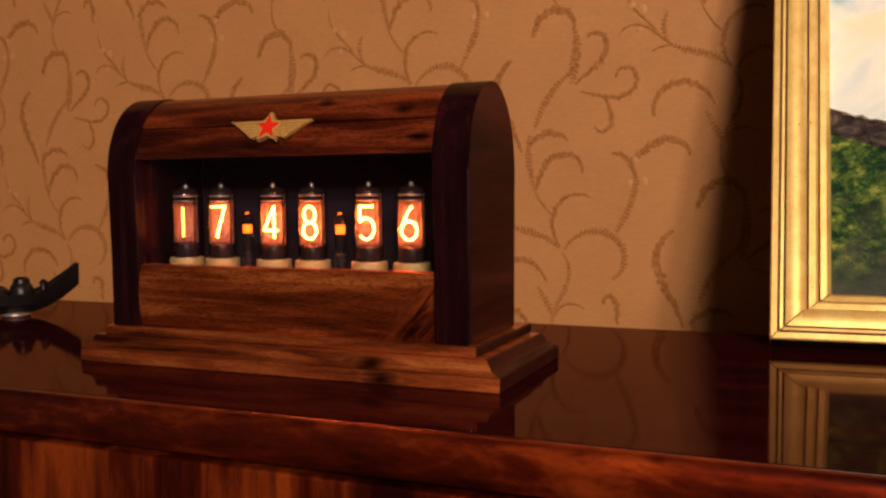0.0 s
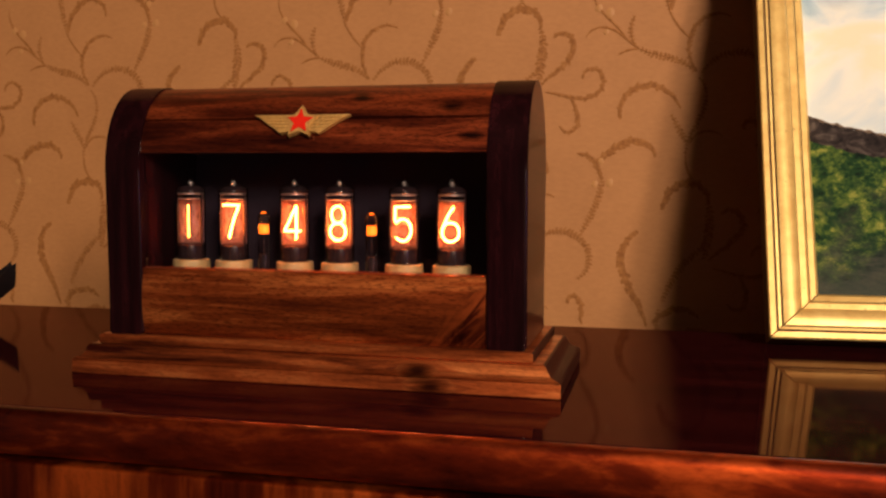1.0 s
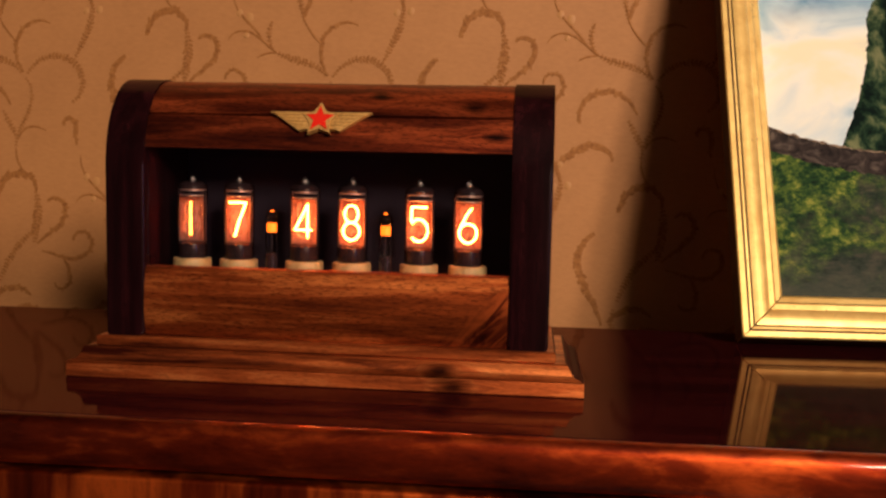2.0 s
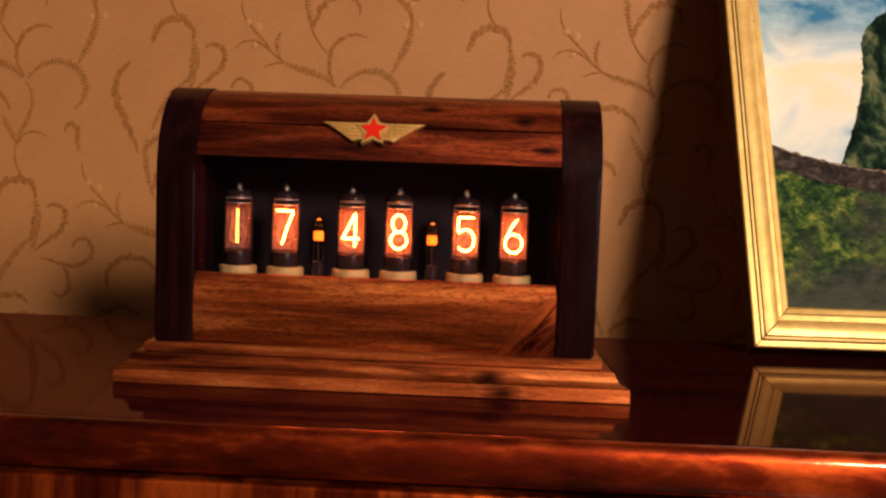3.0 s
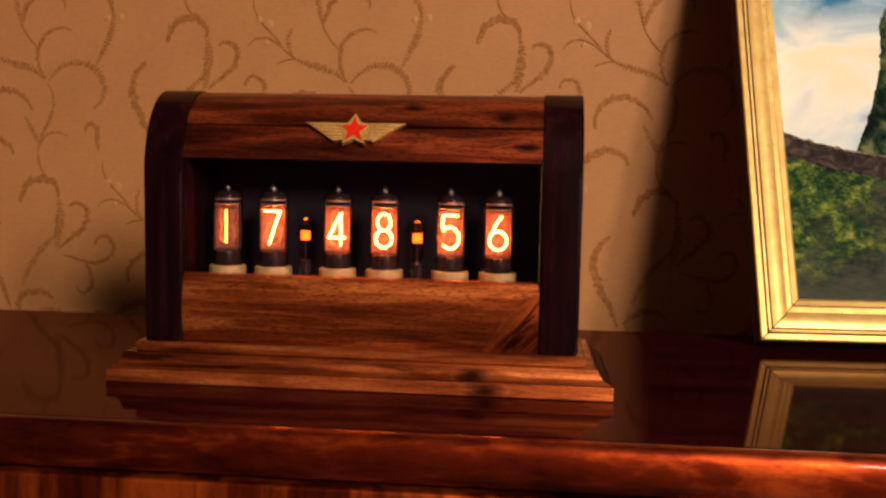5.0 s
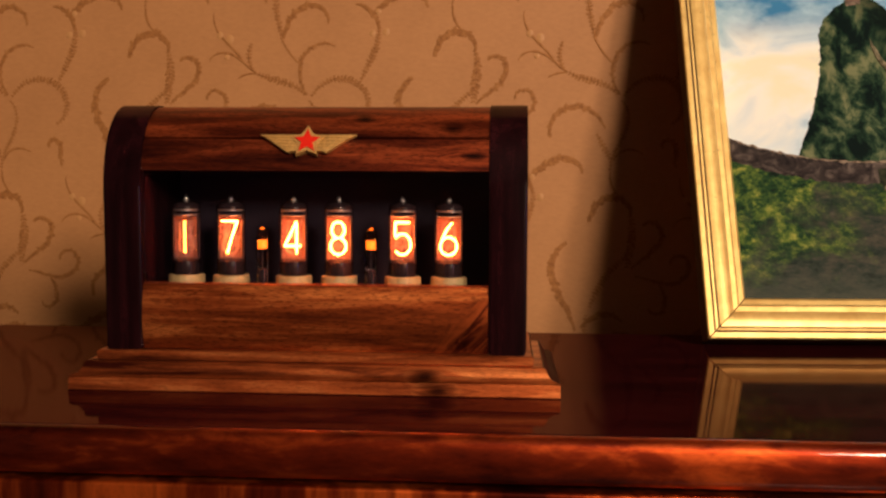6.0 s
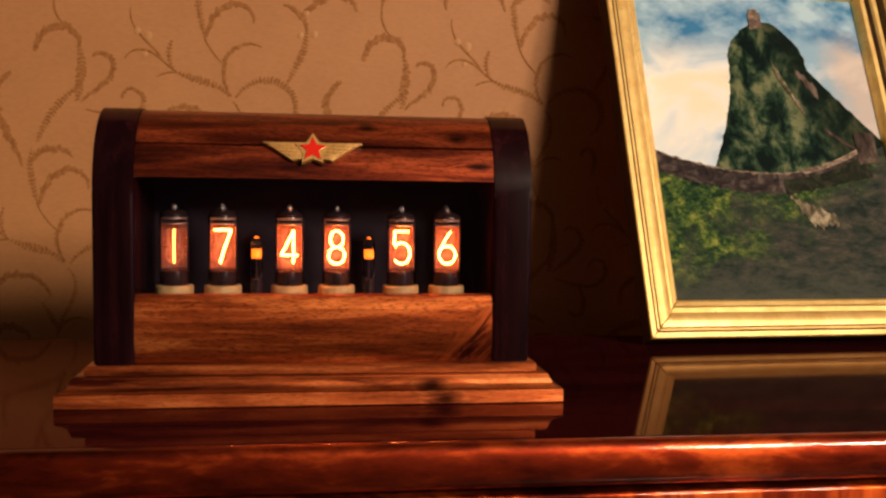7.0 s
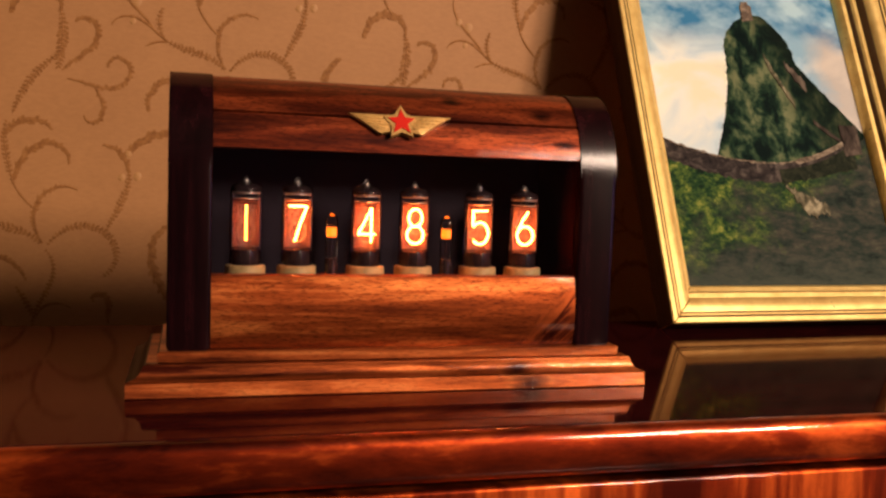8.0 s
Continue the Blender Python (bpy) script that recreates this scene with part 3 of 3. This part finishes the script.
for x in ((TUBE_X[1] + TUBE_X[2]) / 2, (TUBE_X[3] + TUBE_X[4]) / 2):
    n = thing("neon_lamp", "small glass neon lamp glowing orange between the tubes", "neon lamp", pose(x, TUBE_Y, 0.052), "neon lamps in the clock")
    part("holder", lathe([(0.0034, 0), (0.0034, 0.012), (0.0030, 0.0125)], 16), STEMGLASS, n)
    g = part("bulb", lathe([(0.0030, 0.0125), (0.0033, 0.0140), (0.0033, 0.0320), (0.0028, 0.0338), (0.0012, 0.0352), (0, 0.0357)], 18), GLASS, n, "small clear glass bulb")
    g.visible_shadow = False
    part("lead", lathe([(0.0005, 0.0125), (0.0005, 0.0251)], 8), STEMGLASS, n)
    part("electrode", lathe([(0.0022, 0.0236), (0.0026, 0.0239), (0.0026, 0.0280), (0.0022, 0.0284)], 14), DOT, n, "glowing orange electrode")

# winged star badge on the front plank
badge = thing("winged_badge", "brass winged badge with a red star, on the clock front", "badge", pose(-0.0030, 0.0111, 0.1338, -24, 0, 0))


def star(r, inner=0.42, turn=90):
    return [((r if k % 2 == 0 else r * inner) * math.cos(radians(turn + 36 * k)), (r if k % 2 == 0 else r * inner) * math.sin(radians(turn + 36 * k))) for k in range(10)]


for side in (-1, 1):
    out = [(side * 0.001, 0.0045)] + [(side * 0.0262, 0.0045)]
    # the lower edge sweeps in from the tip and ends in a small scallop beside the star
    for k in range(9):
        f = k / 8
        out.append((side * (0.0258 - 0.0148 * f), 0.0042 - 0.0100 * f ** 1.12))
    out += [(side * 0.0098, -0.0060), (side * 0.0086, -0.0052), (side * 0.001, -0.0050)]
    wing = part("wing", prism(out[::side], -0.0010, 0.0012, "y", 0.00018), BRASS, badge, "brass wing")
    for k in range(4):
        z = 0.0030 - 0.0019 * k
        tip = 0.0236 - 0.0032 * k
        part("feather", prism([(side * 0.006, z - 0.00055), (side * (tip - 0.0012), z - 0.00055), (side * tip, z + 0.00055), (side * 0.006, z + 0.00055)][::side], -0.0015, -0.0009, "y", 0.0002), BRASS, wing)
border = part("star_border", prism(star(0.0097, 0.54), -0.0020, 0.0012, "y", 0.0002), BRASS, badge, "brass star border")
part("red_star", prism(star(0.0074, 0.42), -0.0026, -0.0018, "y", 0.00015), ENAMEL, border, "red enamel star")

# ---- the leaning painting ----
TILT, YAW = 22.3, 3.5
PW, PH, BAND, LIP = 0.2895, 0.360, 0.0366, 0.0300
lean = pose(0.2455, 0.172, 0.0072, 0, 0, YAW) @ pose(0, 0, 0, -TILT, 0, 0)
painting = thing("framed_painting", "landscape painting in a gilded wooden frame, leaning on the wall", "painting", lean)
# moulding: (distance in from the outer edge, height towards the viewer); 1 marks a dark groove
MOULD = [(0.0065, -0.0330, 2), (0.0, -0.0175, 2), (0.0, -0.0012, 0), (0.0008, 0.0, 0), (0.0042, 0.0, 0), (0.0049, -0.0008, 1), (0.0054, -0.0020, 1), (0.0059, -0.0008, 0), (0.0076, -0.0010, 0), (0.0083, -0.0034, 1), (0.0090, -0.0018, 0), (0.0120, -0.0012, 0), (0.0165, -0.0020, 0), (0.0195, -0.0040, 0), (0.0212, -0.0068, 0), (0.0220, -0.0150, 1), (0.0229, -0.0138, 0), (0.0268, -0.0140, 0), (0.0284, -0.0158, 0), (0.0291, -0.0210, 1), (0.0299, -0.0200, 0), (0.0335, -0.0208, 0), (0.0356, -0.0238, 0), (BAND, -0.0285, 0), (BAND, -0.0330, 0)]


def rail(corner, along, inward, length):
    """One mitred side of the frame, in the painting's plane (x right, z up, y away)."""
    bm = bmesh.new()
    rows = []
    for d, w, _ in MOULD:
        p, q = corner + along * (d + 0.0004) + inward * d, corner + along * (length - d - 0.0004) + inward * d
        rows.append([bm.verts.new((*(p.lerp(q, f)[:1]), -w, p.lerp(q, f)[1])) for f in (0, 0.33, 0.66, 1)])
    for i, (a, b) in enumerate(zip(rows, rows[1:])):
        for k in range(3):
            bm.faces.new((a[k], a[k + 1], b[k + 1], b[k])).material_index = max(MOULD[i][2], MOULD[i + 1][2])
    for k in range(3):
        bm.faces.new((rows[-1][k], rows[-1][k + 1], rows[0][k + 1], rows[0][k]))
    bm.faces.new([r[0] for r in rows])
    bm.faces.new([r[-1] for r in rows][::-1])
    return part("frame_rail", bm, [GILT, PATINA, DARK_SIDE], painting, "gilded moulded frame side with worn dark grooves")


V2 = Vector
rail(V2((0, 0)), V2((1, 0)), V2((0, 1)), PW)
rail(V2((0, PH)), V2((1, 0)), V2((0, -1)), PW)
rail(V2((-0.0003, 0)), V2((0, 1)), V2((1, 0)), PH)
rail(V2((PW + 0.0003, 0)), V2((0, 1)), V2((-1, 0)), PH)


def paint(name, low, mid, high, scale=90.0, seed=0.0, twist=1.5, stretch=(1, 1, 1)):
    """Oil paint in short strokes of three pigments."""
    m = mat(name, mid, 0.6, 0, 0, 0.05)
    v = coords(m, stretch, (0, 0, 0), (seed, seed, seed))
    f = fuzz(m, v, scale, 5, 0.6, twist)
    link(m, ramp(m, f, (0.34, low), (0.5, mid), (0.66, high)), bsdf(m).inputs["Base Color"])
    relief(m, fuzz(m, v, scale * 4, 3, 0.6, 2.0), 0.35, 0.0008)
    return m


SKY = paint("painted_sky", (0.35, 0.5, 0.6), (0.8, 0.78, 0.7), (0.9, 0.87, 0.75), 30, 1.0, 2.5, (1, 1, 2))
sep = SKY.node_tree.nodes.new("ShaderNodeSeparateXYZ")
tc = node(SKY, "ShaderNodeTexCoord")
link(SKY, tc.outputs["Object"], sep.inputs[0])
cloudy = fuzz(SKY, coords(SKY, (1, 1, 1.5), (0, 0.3, 0), (4, 0, 2)), 11, 5, 0.5, 0.5)
height = calc(SKY, "ADD", calc(SKY, "DIVIDE", calc(SKY, "SUBTRACT", sep.outputs[2], 0.243), 0.045), calc(SKY, "MULTIPLY", calc(SKY, "SUBTRACT", cloudy, 0.5), 2.2))
blue = ramp(SKY, fuzz(SKY, coords(SKY, (1, 1, 1.5), (0, 0.5, 0)), 26, 5), (0.36, (0.05, 0.23, 0.46)), (0.64, (0.46, 0.70, 0.82)))
cloud = ramp(SKY, cloudy, (0.37, (0.30, 0.52, 0.68)), (0.45, (0.66, 0.82, 0.88)), (0.54, (0.90, 0.96, 0.88)), (0.64, (0.92, 0.92, 0.70)))
warm = calc(SKY, "ADD", calc(SKY, "DIVIDE", calc(SKY, "SUBTRACT", sep.outputs[0], 0.19), 0.05), calc(SKY, "MULTIPLY", calc(SKY, "SUBTRACT", cloudy, 0.5), 2.0))
cloud = blend(SKY, ramp(SKY, warm, (0.0, (0, 0, 0)), (0.6, (0.7, 0.7, 0.7))), cloud, (0.68, 0.56, 0.44))
link(SKY, blend(SKY, ramp(SKY, height, (0.25, (0, 0, 0)), (0.75, (1, 1, 1))), cloud, blue), bsdf(SKY).inputs["Base Color"])

MEADOW = paint("painted_meadow", (0.030, 0.040, 0.025), (0.055, 0.085, 0.035), (0.10, 0.15, 0.06), 70, 2.0)
sep = MEADOW.node_tree.nodes.new("ShaderNodeSeparateXYZ")
tc = node(MEADOW, "ShaderNodeTexCoord")
link(MEADOW, tc.outputs["Object"], sep.inputs[0])
patchy = fuzz(MEADOW, coords(MEADOW, (1, 1, 1), (0, 0, 0), (1, 5, 2)), 24, 5, 0.6, 0.8)
dabs = fuzz(MEADOW, coords(MEADOW, (1, 1, 1.3), (0, 0.5, 0)), 70, 9, 0.78, 0.15)
smear = fuzz(MEADOW, coords(MEADOW, (1, 1, 2.2), (0, -0.4, 0), (3, 0, 1)), 34, 9, 0.74, 0.2)
grass = ramp(MEADOW, dabs, (0.38, (0.006, 0.014, 0.010)), (0.48, (0.018, 0.056, 0.020)), (0.56, (0.090, 0.150, 0.030)), (0.64, (0.30, 0.33, 0.070)))
earth = ramp(MEADOW, smear, (0.36, (0.010, 0.014, 0.013)), (0.46, (0.026, 0.040, 0.032)), (0.56, (0.060, 0.060, 0.046)), (0.68, (0.125, 0.125, 0.085)))
reach = calc(MEADOW, "ADD", calc(MEADOW, "DIVIDE", calc(MEADOW, "SUBTRACT", 0.125, sep.outputs[0]), 0.09), calc(MEADOW, "DIVIDE", calc(MEADOW, "SUBTRACT", sep.outputs[2], 0.088), 0.05))
reach = calc(MEADOW, "ADD", calc(MEADOW, "MULTIPLY", reach, 0.5), calc(MEADOW, "MULTIPLY", calc(MEADOW, "SUBTRACT", patchy, 0.45), 2.6))
field = blend(MEADOW, ramp(MEADOW, reach, (0.0, (0, 0, 0)), (0.6, (1, 1, 1))), earth, grass)
mist = calc(MEADOW, "ADD", calc(MEADOW, "DIVIDE", calc(MEADOW, "SUBTRACT", 0.072, sep.outputs[2]), 0.04), calc(MEADOW, "MULTIPLY", calc(MEADOW, "SUBTRACT", smear, 0.5), 2.0))
link(MEADOW, blend(MEADOW, ramp(MEADOW, mist, (0.0, (0, 0, 0)), (0.9, (0.75, 0.75, 0.75))), field, (0.056, 0.070, 0.055)), bsdf(MEADOW).inputs["Base Color"])
CRAG = paint("painted_crag", (0.006, 0.014, 0.009), (0.028, 0.050, 0.022), (0.13, 0.155, 0.07), 75, 3.0, 1.8)
sep = CRAG.node_tree.nodes.new("ShaderNodeSeparateXYZ")
tc = node(CRAG, "ShaderNodeTexCoord")
link(CRAG, tc.outputs["Object"], sep.inputs[0])
clump = fuzz(CRAG, coords(CRAG, (1.3, 1, 0.9), (0, -0.3, 0)), 40, 9, 0.70, 0.3)
leafy = ramp(CRAG, clump, (0.42, (0.003, 0.010, 0.009)), (0.48, (0.012, 0.034, 0.020)), (0.54, (0.050, 0.090, 0.046)), (0.62, (0.18, 0.21, 0.105)))
dusk = calc(CRAG, "ADD", calc(CRAG, "DIVIDE", calc(CRAG, "SUBTRACT", calc(CRAG, "ADD", sep.outputs[0], calc(CRAG, "MULTIPLY", sep.outputs[2], 0.35)), 0.246), 0.03), calc(CRAG, "MULTIPLY", calc(CRAG, "SUBTRACT", clump, 0.5), 2.0))
link(CRAG, blend(CRAG, ramp(CRAG, dusk, (0.1, (0, 0, 0)), (0.9, (0.72, 0.72, 0.72))), leafy, (0.006, 0.012, 0.009)), bsdf(CRAG).inputs["Base Color"])
BANK = paint("painted_dark_bank", (0.014, 0.012, 0.013), (0.040, 0.033, 0.031), (0.125, 0.105, 0.09), 75, 4.0)
STONE = paint("painted_stone", (0.075, 0.056, 0.042), (0.22, 0.175, 0.125), (0.44, 0.37, 0.27), 110, 5.0)
TOWER = paint("painted_tower", (0.09, 0.070, 0.055), (0.19, 0.145, 0.11), (0.34, 0.28, 0.21), 120, 6.0)
EARTHY = paint("painted_earth", (0.035, 0.036, 0.022), (0.15, 0.135, 0.085), (0.42, 0.38, 0.25), 130, 8.0, 1.5, (1, 1, 0.5))
KEEP = paint("painted_keep", (0.022, 0.017, 0.015), (0.075, 0.058, 0.047), (0.20, 0.16, 0.125), 85, 9.0, 0.3, (1, 1, 0.4))
SHADE = paint("painted_shade", (0.010, 0.014, 0.010), (0.020, 0.026, 0.016), (0.045, 0.05, 0.03), 110, 7.0)

CU0, CU1, CV0, CV1 = BAND - 0.002, PW - BAND + 0.002, BAND - 0.002, PH - BAND + 0.002
part("canvas", box(CU0, CU1, LIP, LIP + 0.0025, CV0, CV1), SKY, painting, "painted cloudy sky on canvas", False)


def wobble(a, size, seed):
    return size * (noise.noise(Vector((a * 190, seed, 0))) + 0.6 * noise.noise(Vector((a * 480, seed, 4))))


def strip(name, us, low, high, lift, material, label):
    """A painted area between two lines, as (u, v) over the canvas."""
    bm = bmesh.new()
    rows = [[bm.verts.new((u, LIP - h, v)) for h, v in ((0, low(u)), (lift, low(u) + 0.0004), (lift, high(u) - 0.0004), (0, high(u)))] for u in us]
    for a, b in zip(rows, rows[1:]):
        for k in range(3):
            bm.faces.new((a[k], a[k + 1], b[k + 1], b[k]))
    return part(name, bm, material, painting, label)


def bank(u):
    d = u - 0.140
    return 0.1480 + (1.8 if d < 0 else 3.1) * d * d


def span(a, b, n=60):
    return [a + (b - a) * k / n for k in range(n + 1)]


def crag_left(v):
    s = (v - 0.150) / 0.10
    return 0.1185 - 0.030 * max(0, 1 - s) ** 1.6 + 0.030 * max(0, (v - 0.252) / 0.044) ** 2.4 + wobble(v, 0.0018, 1)


def crag_right(v):
    return 0.1935 + 0.050 * max(0, (0.250 - v) / 0.058) ** 1.05 - 0.028 * max(0, (v - 0.252) / 0.044) ** 2.2 + wobble(v, 0.0015, 7)


def crag():
    bm = bmesh.new()
    rows = []
    for v in span(0.145, 0.296, 80):
        a, b = crag_left(v), min(crag_right(v), CU1)
        rows.append([bm.verts.new((a + (b - a) * f, LIP - h, v)) for f, h in ((0, 0), (0.01, 0.0004), (0.5, 0.0005), (0.99, 0.0004), (1, 0))])
    for a, b in zip(rows, rows[1:]):
        for k in range(4):
            bm.faces.new((a[k], a[k + 1], b[k + 1], b[k]))
    part("painted_crag", bm, CRAG, painting, "painted steep green crag")


crag()
strip("painted_meadow", span(CU0, CU1), lambda u: CV0, lambda u: bank(u) - 0.010 + wobble(u, 0.002, 3), 0.0008, MEADOW, "painted green and grey meadow")
strip("painted_bank", span(CU0, 0.232), lambda u: bank(u) - 0.019 + wobble(u, 0.003, 5), lambda u: bank(u) - 0.0004 + wobble(u, 0.0014, 9), 0.0010, BANK, "painted dark stone bank")
strip("painted_wall_line", span(CU0, 0.172), lambda u: bank(u) - 0.0014 + wobble(u, 0.0022, 12), lambda u: bank(u) + 0.0006 + wobble(u, 0.0014, 9), 0.0013, STONE, "painted pale wall top")
strip("painted_road", span(0.170, 0.229, 20), lambda u: bank(u) - 0.0035, lambda u: bank(u) + 0.0018 + wobble(u, 0.0006, 2), 0.0014, STONE, "painted pale road")
strip("painted_turret", span(0.2255, 0.2450, 8), lambda u: 0.157 + 0.15 * (u - 0.2255), lambda u: 0.1875 + 0.0018 * (int(u * 400) % 2), 0.0016, KEEP, "painted small stone turret")
strip("painted_shade", span(0.150, 0.236, 20), lambda u: 0.128 + 0.2 * (u - 0.15) + wobble(u, 0.004, 14), lambda u: bank(u) - 0.006, 0.0012, SHADE, "painted dark shade under the road")
strip("painted_light_patch", span(0.153, 0.194, 24), lambda u: 0.1235 - 0.55 * (u - 0.153) - 0.013 * max(0, math.sin((u - 0.153) / 0.041 * math.pi)) ** 2 + wobble(u * 2.2, 0.0075, 30), lambda u: 0.1275 - 0.42 * (u - 0.153) + wobble(u * 2.0, 0.0040, 31), 0.0015, EARTHY, "painted pale clearing")
strip("painted_stairs", span(0.160, 0.1825, 14), lambda u: 0.2478 - 2.0 * (u - 0.160) + wobble(u * 1.6, 0.006, 20) - 0.5 * math.sin((u - 0.16) * 140) * 0.004, lambda u: 0.2560 - 2.0 * (u - 0.160) + wobble(u * 1.6, 0.006, 21) - 0.5 * math.sin((u - 0.16) * 140) * 0.004, 0.0012, EARTHY, "painted pale steps on the crag")
strip("painted_ridge", span(0.181, 0.199, 12), lambda u: 0.2425 - 1.35 * (u - 0.181) + wobble(u * 1.6, 0.005, 40), lambda u: 0.2505 - 1.05 * (u - 0.181) + wobble(u * 1.6, 0.004, 41), 0.0011, KEEP, "painted grey ridge")
strip("painted_cliff_path", span(0.199, 0.227, 12), lambda u: 0.1880 - 0.75 * (u - 0.199) + wobble(u, 0.0014, 42), lambda u: 0.1930 - 0.75 * (u - 0.199) + wobble(u, 0.0014, 43), 0.0011, KEEP, "painted brown path")
bm = prism([(0.1445, 0.2880), (0.1565, 0.2905), (0.1572, 0.3055), (0.1540, 0.3062), (0.1544, 0.3095), (0.1470, 0.3088), (0.1468, 0.3055), (0.1452, 0.3050)], LIP - 0.0012, LIP, "y")
part("painted_tower", bm, TOWER, painting, "painted stone watchtower")

# ---- the little boat figurine ----
boat = thing("boat_figurine", "dark patinated metal boat-shaped figurine on the dresser", "figurine", pose(-0.3330, 0.1360, 0, 0, 0, 52) @ Matrix.Scale(0.78, 4))


def hull():
    bm = bmesh.new()
    rows = []
    n = 22
    for k in range(n + 1):
        f = k / n
        x = -0.060 + 0.122 * f
        w = 0.0225 * max(0.42, math.sin(math.pi * min(1, max(0, 0.04 + 0.92 * f))) ** 0.7)
        top = 0.024 + 0.030 * max(0, (f - 0.62) / 0.38) ** 1.3 + 0.018 * max(0, (0.25 - f) / 0.25) ** 1.4
        low = 0.004 + 0.026 * max(0, (f - 0.58) / 0.42) ** 1.7 + 0.022 * max(0, (0.3 - f) / 0.3) ** 1.8
        rows.append([bm.verts.new(p) for p in ((x, -w, top), (x, -w * 0.86, low + (top - low) * 0.45), (x, -w * 0.4, low), (x, w * 0.4, low), (x, w * 0.86, low + (top - low) * 0.45), (x, w, top), (x, w * 0.82, top - 0.003), (x, 0, top - 0.006), (x, -w * 0.82, top - 0.003))])
    for a, b in zip(rows, rows[1:]):
        for k in range(9):
            bm.faces.new((a[k], a[(k + 1) % 9], b[(k + 1) % 9], b[k]))
    bm.faces.new(rows[0][::-1])
    bm.faces.new(rows[-1])
    return bm


part("hull", hull(), BRONZE, boat, "dark metal hull with raised ends")
part("foot", lathe([(0.013, 0), (0.0145, 0.0015), (0.0140, 0.0030), (0.0105, 0.0050)], 24), STEEL, boat, "bright metal foot")
part("cabin", lathe([(0.0120, 0.016), (0.0125, 0.024), (0.0110, 0.031), (0.0085, 0.034), (0.0080, 0.038), (0.0050, 0.0405), (0, 0.041)], 20, 0.006, 0), BRONZE, boat, "domed dark metal lump")
part("rear_mound", lathe([(0.0130, 0.014), (0.0135, 0.022), (0.0115, 0.028), (0.0070, 0.0315), (0, 0.033)], 18, -0.018, 0.001), BRONZE, boat, "low dark metal mound")
part("prow_post", lathe([(0.0045, 0.018), (0.0048, 0.026), (0.0036, 0.031), (0.0040, 0.034), (0.0020, 0.037), (0, 0.0375)], 14, 0.027, -0.002), BRONZE, boat, "small dark metal post")
